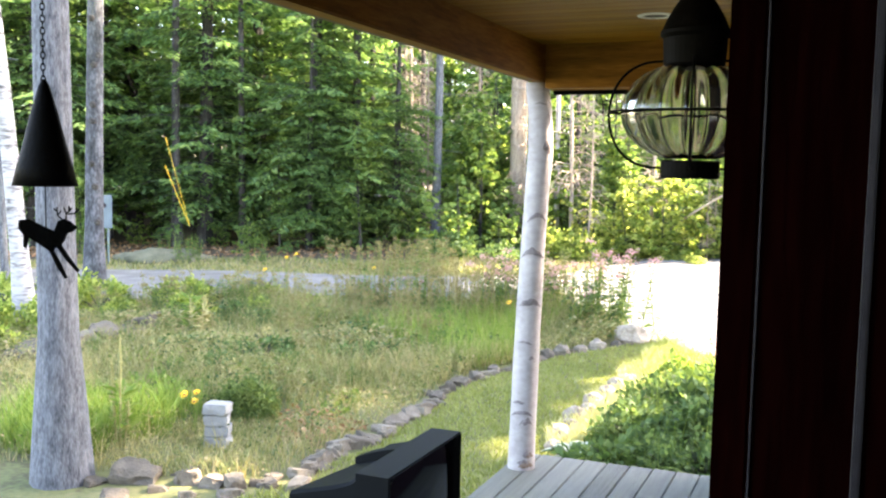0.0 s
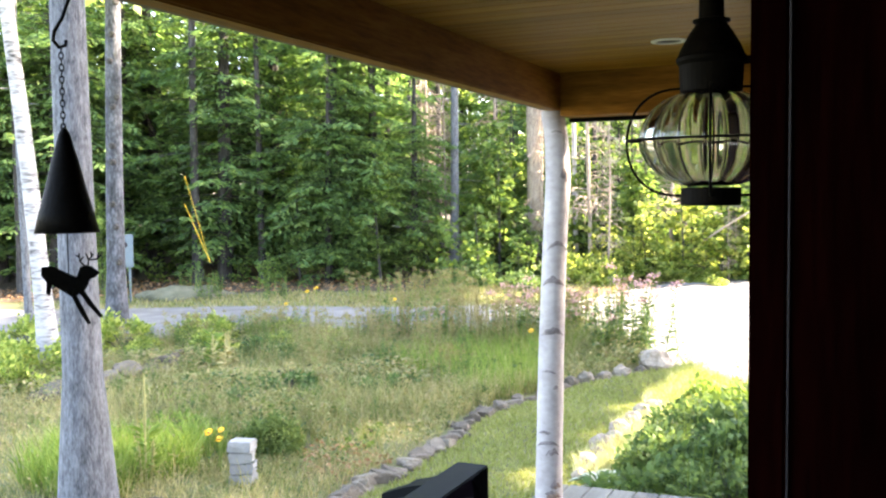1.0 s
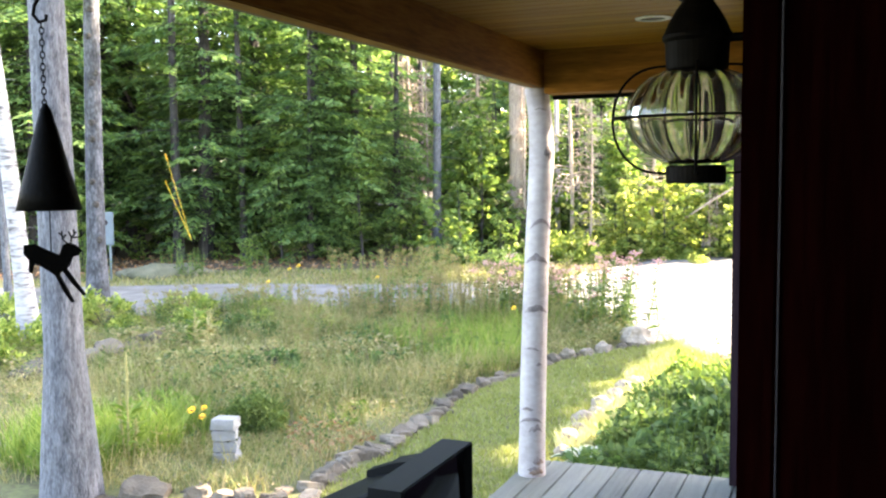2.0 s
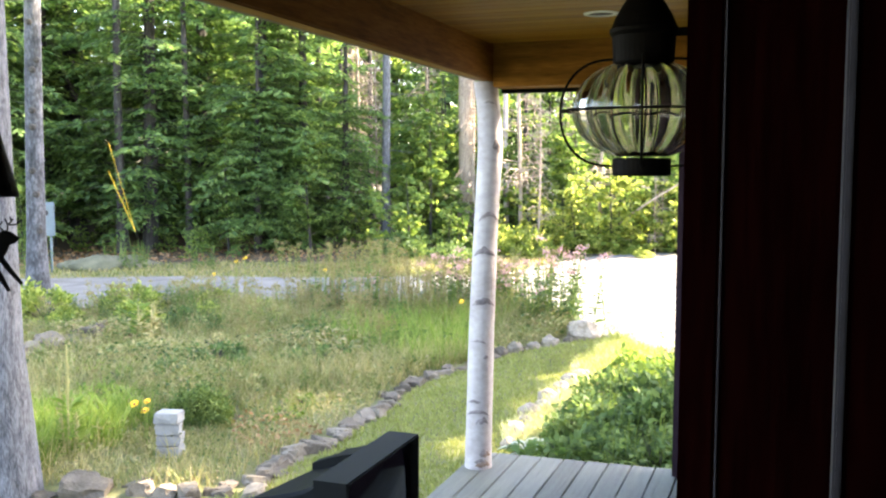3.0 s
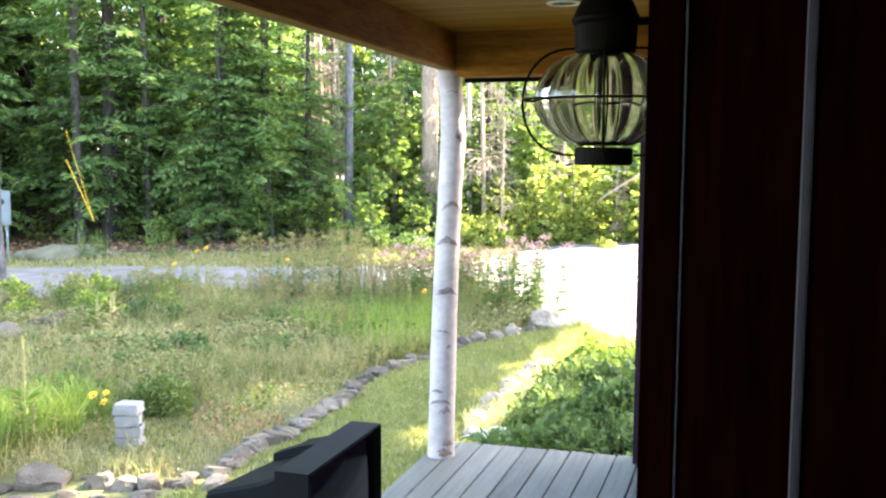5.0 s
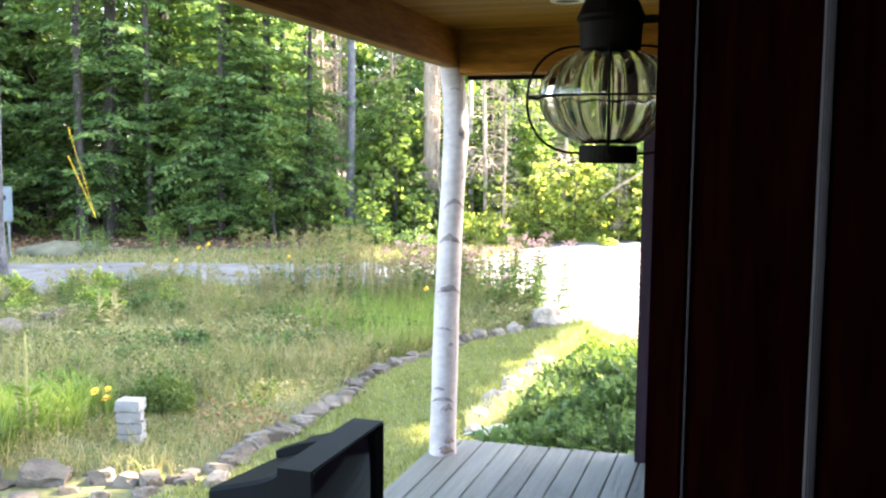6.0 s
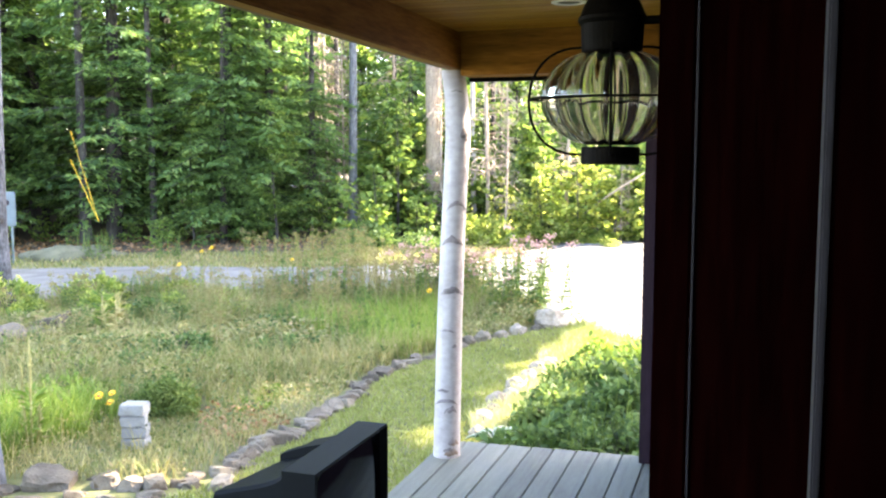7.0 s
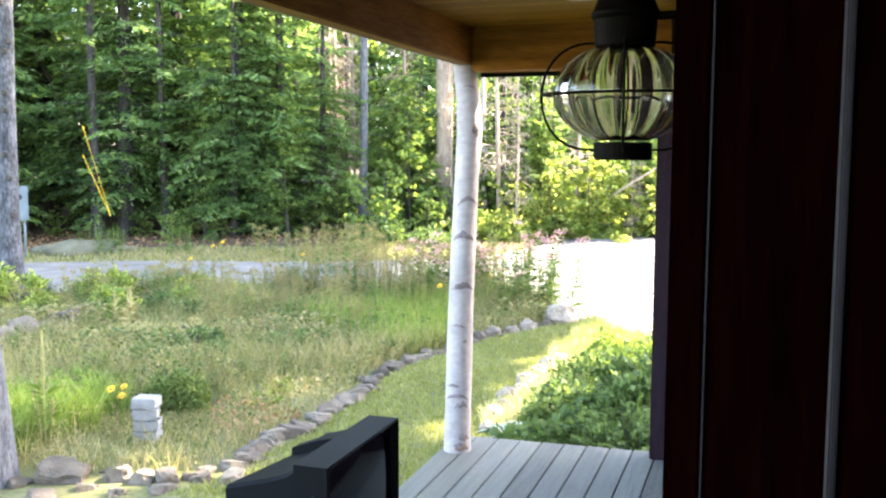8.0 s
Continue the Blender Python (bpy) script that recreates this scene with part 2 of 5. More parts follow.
def quads(name, corners):
    """A mesh of loose quads from an array (n, 4, 3)."""
    corners = np.asarray(corners, dtype=np.float32)
    n = len(corners)
    me = bpy.data.meshes.new(name)
    me.vertices.add(4 * n)
    me.vertices.foreach_set("co", corners.reshape(-1))
    me.loops.add(4 * n)
    me.loops.foreach_set("vertex_index", np.arange(4 * n, dtype=np.int32))
    me.polygons.add(n)
    me.polygons.foreach_set("loop_start", np.arange(0, 4 * n, 4, dtype=np.int32))
    me.update(calc_edges=True)
    return me


def leaf_quads(rng, centres, along, length, width, flat=0.5):
    """Diamond leaves at centres that point along, with a random tilt."""
    n = len(centres)
    along = along / (np.linalg.norm(along, axis=1, keepdims=True) + 1e-9)
    up = np.tile((0, 0, 1.0), (n, 1)) * flat + rng.normal(size=(n, 3)) * (1 - flat)
    side = np.cross(along, up)
    side /= np.linalg.norm(side, axis=1, keepdims=True) + 1e-9
    L, W = np.reshape(length, (-1, 1)), np.reshape(width, (-1, 1))
    droop = np.cross(side, along) * L * 0.12
    a, c = centres - along * L / 2, centres + along * L / 2 - droop
    return np.stack([a, centres + side * W / 2, c, centres - side * W / 2], 1)


def blade_quads(rng, base, height, width, lean):
    """Narrow tapering blades from the ground up, bent once: two quads each."""
    n = len(base)
    az = rng.uniform(0, 2 * np.pi, n)
    side = np.stack([np.cos(az), np.sin(az), 0 * az], 1)
    laz = rng.uniform(0, 2 * np.pi, n)
    off = np.stack([np.cos(laz), np.sin(laz), 0 * laz], 1) * np.reshape(lean * height, (-1, 1))
    up = np.zeros((n, 3))
    up[:, 2] = height
    w = np.reshape(width, (-1, 1))
    mid, tip = base + up * 0.55 + off * 0.35, base + up * 0.97 + off
    q1 = np.stack([base - side * w / 2, base + side * w / 2, mid + side * w * 0.4, mid - side * w * 0.4], 1)
    q2 = np.stack([mid - side * w * 0.4, mid + side * w * 0.4, tip + side * w * 0.06, tip - side * w * 0.06], 1)
    return np.concatenate([q1, q2])


# ---- ground ----
GROUND = -0.40


def rise(x, y):
    """Gentle unevenness of the ground, and the forest floor climbing behind the road."""
    far = np.clip((y - 0.28 * x - 20.5) / 14, 0, 1)
    near = np.clip((np.hypot(x + 1, y - 3) - 4) / 4, 0, 1)
    return GROUND + near * 0.035 * np.sin(x * 0.9 + 1) * np.cos(y * 0.7) + 0.9 * far * far


ROAD_NEAR = [(-60, -22), (-30, -2.0), (-16, 8.0), (-10.7, 11.0), (-8.5, 12.3), (-6.9, 13.4), (-4.2, 14.0), (-2.9, 12.8), (-2.0, 11.6), (-1.2, 10.6), (0.5, 8.8), (2.5, 6.2)]
ROAD_FAR = [(-60, -16), (-30, 3.0), (-18, 11.6), (-13.3, 14.7), (-10.4, 15.9), (-7.2, 16.8), (-5.4, 18.0), (-4.9, 21.0), (-3.4, 24.5), (0, 29.0), (6, 33), (20, 36)]


def sheet(name, us, vs, mat, fn):
    """A grid mesh of points fn(u, v)."""
    bm = bmesh.new()
    grid = [[bm.verts.new(fn(u, v)) for v in vs] for u in us]
    for a, b in zip(grid, grid[1:]):
        for k in range(len(vs) - 1):
            bm.faces.new((a[k], b[k], b[k + 1], a[k + 1]))
    bmesh.ops.recalc_face_normals(bm, faces=bm.faces)
    return part(name, bm, mat, smooth=True)


gx = np.concatenate([[-900, -400, -150, -80, -50], np.arange(-36, 20, 0.8), [25, 40, 80, 150, 400, 900]])
gy = np.concatenate([[-900, -300, -100, -50, -30], np.arange(-20, 50, 0.8), [55, 70, 100, 200, 400, 900]])
ground = sheet("ground", gx, gy, "soil", lambda u, v: (u, v, float(rise(u, v))))
tagged(ground, "weedy garden soil and forest floor", "ground", kind="structure")


def lerp(rows, s):
    i = min(int(s), len(rows) - 2)
    f = s - i
    return Vector(rows[i]).lerp(Vector(rows[i + 1]), f)


def road_point(u, v):
    p = lerp(ROAD_NEAR, u).lerp(lerp(ROAD_FAR, u), v)
    return (p.x, p.y, float(rise(p.x, p.y)) + 0.02 + 0.03 * math.sin(math.pi * v))


road = sheet("road", np.linspace(0, len(ROAD_NEAR) - 1.001, 90), np.linspace(0, 1, 14), "gravel", road_point)
tagged(road, "pale gravel road and driveway between garden and woods", "road", kind="structure")

ROW = [(-2.38, 11.64), (-2.51, 11.4), (-2.65, 11.09), (-2.81, 10.85), (-2.97, 10.6), (-3.08, 10.35), (-3.14, 10.05), (-3.2, 9.75), (-3.25, 9.45), (-3.35, 9.17), (-3.40, 8.87), (-3.44, 8.58), (-3.45, 8.3),
       (-3.43, 8.0), (-3.36, 7.7), (-3.33, 7.42), (-3.32, 7.16), (-3.33, 6.9), (-3.33, 6.66), (-3.31, 6.42), (-3.3, 6.2), (-3.35, 5.95), (-3.36, 5.7), (-3.32, 5.4), (-3.43, 5.15), (-3.54, 4.89), (-3.75, 4.72), (-4.0, 4.75), (-4.29, 4.86), (-4.46, 4.66)]


def row_x(y):
    """The stone border's x at a given y."""
    ys = [p[1] for p in ROW[:26]][::-1]
    xs = [p[0] for p in ROW[:26]][::-1]
    return np.interp(y, ys, xs)


# ---- porch structure ----
tagged(part("deck_frame", box((-1.70, -3.0, -0.36), (-0.10, 5.36, -0.032)), "deckwood"), "grey deck joists and rim under the boards", "deck frame", kind="structure")
floor = empty("floor", (0, 0, 0))
tagged(floor, "weathered grey plank porch deck", "deck", kind="structure")
BOARD, GAP = 0.128, 0.006
x, k = -1.735, 0
while x < -0.10:
    w = min(BOARD, -0.085 - x)
    end = 5.42 + 0.05 * (x + 1.0) + random.uniform(-0.004, 0.004)
    part("plank", box((x, -3.0, -0.03), (x + w, end, 0.0), 0.003), "deckwood", floor)
    x += BOARD + GAP

bm = bmesh.new()
y = -3.0
while y < 5.0:
    box((-1.56, y, 2.415), (-0.0757, min(y + 0.086, 5.03), 2.43), 0.002, bm)
    y += 0.088
tagged(part("ceiling", bm, "pine"), "varnished pine tongue and groove porch ceiling", "ceiling", kind="structure")
beam = part("porch_beam", box((-1.62, -3.0, 2.215), (-1.55, 5.20, 2.44), 0.006), "beam")
tagged(beam, "brown stained porch beam along the eave", "beam", kind="structure")
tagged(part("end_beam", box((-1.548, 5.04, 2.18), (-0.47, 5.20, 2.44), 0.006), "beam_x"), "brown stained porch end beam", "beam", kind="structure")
tagged(part("soffit_strip", box((-1.548, 5.21, 2.158), (-0.57, 5.235, 2.44), 0.003), "iron"), "black drip strip behind the end beam", "trim", kind="structure")
fascia = empty("eave_trim", (-1.75, 0, 2.25))
tagged(fascia, "pale layered eave trim under the roof edge", "trim", kind="structure")
for x0, x1, z0, z1 in ((-1.645, -1.622, 2.2215, 2.47), (-1.672, -1.647, 2.2300, 2.47), (-1.720, -1.674, 2.2390, 2.47)):
    part("trim_board", box((x0 + 1.75, -3.0, z0 - 2.25), (x1 + 1.75, 5.24, z1 - 2.25), 0.003), "strip", fascia)
tagged(part("porch_roof", box((-1.95, -3.0, 2.475), (0.0, 5.35, 2.60)), "roof"), "dark shingled porch roof", "roof", kind="structure")

# house walls: the doorway where the viewer stands, and the room behind it
WX0, WX1 = -0.0755, 0.10
DOOR0, DOOR1 = -0.35, 0.85
wall = empty("wall_west")
tagged(wall, "dark red stained outer wall of the house", "wall", kind="structure")
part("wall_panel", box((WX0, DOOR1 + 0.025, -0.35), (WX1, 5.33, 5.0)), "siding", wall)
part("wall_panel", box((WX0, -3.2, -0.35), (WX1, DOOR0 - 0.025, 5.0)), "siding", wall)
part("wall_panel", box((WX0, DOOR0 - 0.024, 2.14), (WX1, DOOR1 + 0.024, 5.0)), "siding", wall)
tagged(part("wall_return", box((-0.56, 5.30, -0.02), (0.10, 5.44, 2.46), 0.006), "siding"), "dark purplish red wall return at the deck end", "wall", kind="structure")
for name, lo, hi in (("wall_east", (4.0, -3.2, -0.35), (4.15, 5.44, 5.0)), ("wall_south", (0.11, -3.36, -0.35), (3.99, -3.21, 5.0)), ("wall_north", (0.11, 5.29, -0.35), (3.99, 5.44, 5.0))):
    tagged(part(name, box(lo, hi), "plaster"), "plain house wall", "wall", kind="structure")
tagged(part("room_floor", box((0.11, -3.2, -0.2), (3.99, 5.28, 0.02)), "beam"), "dark wooden floor inside the house", "floor", kind="structure")
tagged(part("room_ceiling", box((0.11, -3.2, 2.45), (3.99, 5.28, 2.55)), "plaster"), "plain indoor ceiling", "ceiling", kind="structure")
bm = bmesh.new()
pts = [(-0.5, 5.0), (4.6, 5.0), (2.0, 7.2)]
va = [[bm.verts.new((px, yy, pz)) for px, pz in pts] for yy in (-3.6, 5.7)]
bm.faces.new(va[0]), bm.faces.new(va[1][::-1])
for i in range(3):
    bm.faces.new((va[0][i], va[1][i], va[1][(i + 1) % 3], va[0][(i + 1) % 3]))
bmesh.ops.recalc_face_normals(bm, faces=bm.faces)
tagged(part("house_roof", bm, "roof"), "dark shingled house roof", "roof", kind="structure")

frame_door = empty("door_1", (0, DOOR1, 0))
tagged(frame_door, "dark stained open doorway frame", "door frame", kind="structure")
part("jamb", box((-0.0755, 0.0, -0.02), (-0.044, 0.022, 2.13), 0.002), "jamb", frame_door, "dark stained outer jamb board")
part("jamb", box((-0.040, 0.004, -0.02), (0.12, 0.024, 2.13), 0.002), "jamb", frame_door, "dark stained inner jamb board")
# thin strip stands in for the light caught on the jamb edge
part("lit_edge", box((-0.0430, -0.001, -0.02), (-0.0415, 0.006, 2.13)), "edge_grey", frame_door, "thin pale strip drawn as the lit jamb edge")
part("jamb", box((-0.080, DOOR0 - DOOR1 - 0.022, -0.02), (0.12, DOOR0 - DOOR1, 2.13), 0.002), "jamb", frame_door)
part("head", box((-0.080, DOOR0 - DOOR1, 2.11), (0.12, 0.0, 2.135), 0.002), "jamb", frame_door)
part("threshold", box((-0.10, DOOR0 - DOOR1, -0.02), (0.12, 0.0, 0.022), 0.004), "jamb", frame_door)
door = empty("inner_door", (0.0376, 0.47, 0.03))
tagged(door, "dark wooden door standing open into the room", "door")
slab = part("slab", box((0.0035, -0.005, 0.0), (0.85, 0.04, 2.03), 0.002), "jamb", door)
# the glint along the door edge, built as a narrow grey strip
part("edge_glint", box((-0.001, -0.008, 0.0), (0.003, 0.012, 2.03), 0.001), "edge_grey", slab, "grey strip drawn as a glint on the door edge")
part("door_knob", lathe([(0.0, -0.06), (0.022, -0.055), (0.028, -0.035), (0.014, -0.02), (0.012, 0.0)], 16), "bronze", slab).matrix_basis = pose(0.78, -0.006, 0.95, -90)

woods_floor = sheet("forest_floor", np.linspace(-8, 62, 60), np.linspace(21.9, 75, 40), "duff", lambda a, d: (-d * math.sin(radians(a)), d * math.cos(radians(a)), float(rise(-d * math.sin(radians(a)), d * math.cos(radians(a)))) + 0.012))
tagged(woods_floor, "brown leaf litter under the trees", "ground", kind="structure")

# ---- woods ----


def conifer(seed, height, reach, low=0.3, mid=7.0, dense=1.0):
    """A hemlock: tapered trunk, drooping limbs, flat sprays; finer in its lower half."""
    rng = np.random.default_rng(seed)
    ob = empty("hemlock_tree")
    r0 = 0.012 * height + 0.03
    bend = rng.normal(0, 0.12, 2)
    tr = [(bend[0] * math.sin(s * 3), bend[1] * math.sin(s * 2.3), s * height) for s in np.linspace(0, 1, 10)]
    tb = tube([(0, 0, -0.3)] + tr, [r0 * 1.15] + [r0 * (1 - 0.93 * s) for s in np.linspace(0, 1, 10)], 8)
    leaves, limbs = [], bmesh.new()
    z = low
    while z < height - 0.3:
        fine = z < mid
        L0 = reach * (1 - z / height) ** 0.75 * (0.55 + 0.45 * min(1, z / 1.5))
        for _ in range(4 if fine else 3):
            az, L = rng.uniform(0, 2 * np.pi), L0 * rng.uniform(0.55, 1.1)
            d = np.array([math.cos(az), math.sin(az), 0])
            sag, z1 = rng.uniform(0.12, 0.38), z + rng.uniform(-0.15, 0.15)
            pts = [tuple(d * L * s + (0, 0, z1 + 0.12 * L * s - sag * L * s * s)) for s in (0, 0.5, 1)]
            tube(pts, [0.018, 0.012, 0.004], 3, limbs, cap=False)
            n = int((56 if fine else 12) * dense * max(0.4, L))
            s = rng.uniform(0.12, 1.05, n)
            across = np.array([-d[1], d[0], 0])
            spread = (1.1 - s) * 0.42 * L + 0.08
            t = rng.uniform(-1, 1, n)
            c = d * (L * s)[:, None] + across * (t * spread)[:, None]
            c[:, 2] = z1 + 0.12 * L * s - sag * L * s * s - np.abs(t) * spread * 0.3 + rng.normal(0, 0.03, n)
            way = d * 0.7 + across * (np.sign(t) * 0.8)[:, None] + rng.normal(0, 0.25, (n, 3)) + np.array([0, 0, -0.25])
            size = rng.uniform(0.12, 0.26, n) * (1 if fine else 2.0) / dense ** 0.5
            leaves.append(leaf_quads(rng, c, way, size, size * rng.uniform(0.22, 0.42, n), 0.72))
        z += rng.uniform(0.10, 0.24) if fine else rng.uniform(0.4, 0.6)
    part("trunk", tb, "bark_dark", ob, "grey brown forest trunk")
    tagged(part("limb", limbs, "bark_dark", ob), kind="stuff")
    part("crown", quads("crown", np.concatenate(leaves)), "needles", ob, "layered drooping green sprays")
    return tagged(ob, "tall hemlock with drooping green boughs at the wood edge", "tree", "woodland trees")


def broadleaf(seed, height, reach, low=0.6, leafy=1.0, mid=7.0, trunk_mat="bark_dark", size=0.145, name="maple_sapling", label="slender leafy young maple at the wood edge", radius=None):
    """A deciduous tree: trunk, forked limbs, clumps of small leaves."""
    rng = np.random.default_rng(seed)
    ob = empty(name)
    r0 = radius or 0.009 * height + 0.015
    tr = [(0.15 * math.sin(s * 3 + seed), 0.15 * math.sin(s * 2.1 + 2 * seed), s * height) for s in np.linspace(0, 1, 9)]
    tb = tube([(tr[0][0], tr[0][1], -0.3)] + tr, [r0 * 1.15] + [r0 * (1 - 0.9 * s) for s in np.linspace(0, 1, 9)], 8)
    leaves, limbs = [], bmesh.new()
    z = low
    while z < height:
        fine = z < mid
        az, L = rng.uniform(0, 2 * np.pi), reach * (1 - 0.6 * z / height) * rng.uniform(0.5, 1.1)
        d = np.array([math.cos(az), math.sin(az), 0])
        climb = rng.uniform(0.1, 0.5)
        pts = [tuple(d * L * s + (0, 0, z + climb * L * s)) for s in (0, 0.5, 1)]
        tube(pts, [0.02, 0.012, 0.004], 3, limbs, cap=False)
        for _ in range(5 if fine else 3):
            s = rng.uniform(0.3, 1.05)
            cc = d * L * s + np.array([0, 0, z + climb * L * s]) + rng.normal(0, 0.16 * L, 3) * (1, 1, 0.5)
            n = int((16 if fine else 7) * leafy)
            c = cc + rng.normal(0, 0.22, (n, 3)) * (1, 1, 0.28)
            way = rng.normal(0, 1, (n, 3)) * (1, 1, 0.4) + np.array([0, 0, -0.3])
            sz = rng.uniform(0.7, 1.4, n) * size * (1 if fine else 2.2)
            leaves.append(leaf_quads(rng, c, way, sz, sz * 0.68, 0.75))
        z += rng.uniform(0.1, 0.25) if fine else rng.uniform(0.35, 0.6)
    part("trunk", tb, trunk_mat, ob)
    tagged(part("limb", limbs, trunk_mat, ob), kind="stuff")
    part("crown", quads("crown", np.concatenate(leaves)), "maple", ob, "clumps of bright green leaves")
    return tagged(ob, label, "tree", "woodland trees")


def bare_trunk(seed, height, radius, lean=(0, 0), mat="bark_dark", name="pine_trunk", label="tall bare grey trunk among the woods", stubs=1.2, flare=0.38):
    rng = np.random.default_rng(seed)
    ob = empty(name)
    n = 14
    pts = [(lean[0] * s * height + 0.05 * math.sin(5 * s + seed), lean[1] * s * height + 0.05 * math.cos(4 * s + seed), s * height) for s in np.linspace(0, 1, n)]
    rad = [radius * (1 + flare * math.exp(-s * height / 0.35)) * (1 - 0.6 * s) for s in np.linspace(0, 1, n)]
    bm, twigs = tube([(pts[0][0], pts[0][1], -0.3)] + pts, [rad[0] * 1.1] + rad, 12), bmesh.new()
    for _ in range(int(height * stubs)):
        s = rng.uniform(0.15, 0.95)
        az = rng.uniform(0, 6.28)
        p = Vector((lean[0] * s * height, lean[1] * s * height, s * height))
        L = rng.uniform(0.3, 1.0) if stubs < 5 else rng.uniform(0.4, 1.3)
        out = Vector((math.cos(az), math.sin(az), 0))
        if stubs < 5:
            tube([p, p + out * L - Vector((0, 0, 0.1 * L))], [0.014, 0.004], 3, twigs, cap=False)
            continue
        L *= 1 - 0.5 * s
        elbow = p + out * L * 0.55 + Vector((0, 0, 0.06 * L))
        tube([p, elbow, p + out * L - Vector((0, 0, rng.uniform(0.15, 0.5) * L))], [0.017, 0.012, 0.004], 3, twigs, cap=False)
        for _k in range(3):
            b0 = p + out * L * rng.uniform(0.3, 0.9)
            tube([b0, b0 + Vector((*rng.normal(0, 0.16, 2), -rng.uniform(0.05, 0.3)))], [0.009, 0.003], 3, twigs, cap=False)
    part("trunk", bm, mat, ob, smooth=True)
    if len(twigs.verts):
        tagged(part("twig", twigs, mat, ob), kind="stuff")
    return tagged(ob, label, "tree", "woodland trees")


def put(ob, x, y, turn=0.0, scale=1.0):
    ob.matrix_basis = Matrix.Translation((x, y, float(rise(x, y)))) @ Matrix.Rotation(turn, 4, 'Z') @ Matrix.Scale(scale, 4)
    return ob


def again(ob, x, y, turn=0.0, scale=1.0):
    c = copy_thing(ob, Matrix.Translation((x, y, float(rise(x, y)))) @ Matrix.Rotation(turn, 4, 'Z'))
    c.scale = (scale,) * 3
    return c


def polar(angle, dist):
    """A place by degrees to the left of straight along the house, and metres."""
    a = radians(angle)
    return -dist * math.sin(a), dist * math.cos(a)


rng = np.random.default_rng(5)
hemlocks = [put(conifer(11 + i, h, r, w), *polar(a, d)) for i, (h, r, a, d, w) in enumerate(((15, 2.9, 37.4, 24.8, 0.7), (13, 2.6, 31, 24.2, 0.4), (11, 2.4, 28.6, 24.6, 0.3), (17, 3.1, 43, 27, 1.5)))]
far_hemlock = put(conifer(19, 16, 3.2, 0.8, 7.0, 0.3), *polar(26, 43))
maples = [put(broadleaf(31 + i, h, r), *polar(a, d)) for i, (h, r, a, d) in enumerate(((7, 1.5, 26, 33), (5, 1.3, 17.4, 27), (8.5, 1.8, 2.5, 30)))]
for a, d, s in ((29.5, 23.9, 0.6), (32, 23.6, 0.45), (26.8, 24.4, 0.55), (13.3, 26.0, 0.30), (49, 27, 1.0), (52, 26, 0.9), (46, 29, 1.1), (56, 27, 1.0), (51, 31, 1.2), (59, 29, 1.1), (47, 25, 1.0), (41, 27.5, 1.1), (34.5, 26, 0.95), (36, 29, 1.2), (29, 28, 1.1), (33, 31, 1.2), (45, 31, 1.2), (50, 28, 1.1), (39, 33, 1.2), (14, 34, 1.1), (18, 36, 1.2), (9, 35, 1.1), (30, 36, 1.2), (27.4, 39, 1.1), (22.8, 46, 1.2), (24.6, 44, 1.2), (21.0, 45, 1.3), (20.2, 40, 1.1), (43, 36, 1.2), (5, 38, 1.2), (54, 30, 1.1), (1, 33, 1.0), (48, 36, 1.3), (35, 40, 1.3), (12, 44, 1.3), (6, 45, 1.3), (40, 42, 1.3), (31, 48, 1.4), (16, 50, 1.4), (2, 47, 1.4), (9, 52, 1.4)):
    again(far_hemlock if d >= 31 else hemlocks[rng.integers(4)], *polar(a + rng.uniform(-0.8, 0.8), d), rng.uniform(0, 6.28), s * rng.uniform(0.9, 1.1))
for a, d, s in ((20.3, 27, 0.42), (21.5, 27.6, 0.38), (19.3, 27.8, 0.45), (17.6, 28.2, 0.42), (16.0, 27.6, 0.36), (14.4, 27.2, 0.42), (12.2, 27.8, 0.40), (10.4, 27.4, 0.36), (8.4, 28, 0.42), (6.4, 27.5, 0.4), (18.4, 31, 0.6), (11.4, 31, 0.55)):
    again(hemlocks[2], *polar(a, d), rng.uniform(0, 6.28), s)
for a, d, s in ((17.2, 27.5, 0.7), (13.6, 30, 0.8), (28, 23.2, 0.5), (44.5, 23.5, 0.5), (33, 23.5, 0.4), (24, 33, 1.2), (17.2, 24.2, 0.35)):
    again(maples[rng.integers(3)], *polar(a + rng.uniform(-0.5, 0.5), d), rng.uniform(0, 6.28), s * rng.uniform(0.9, 1.1))



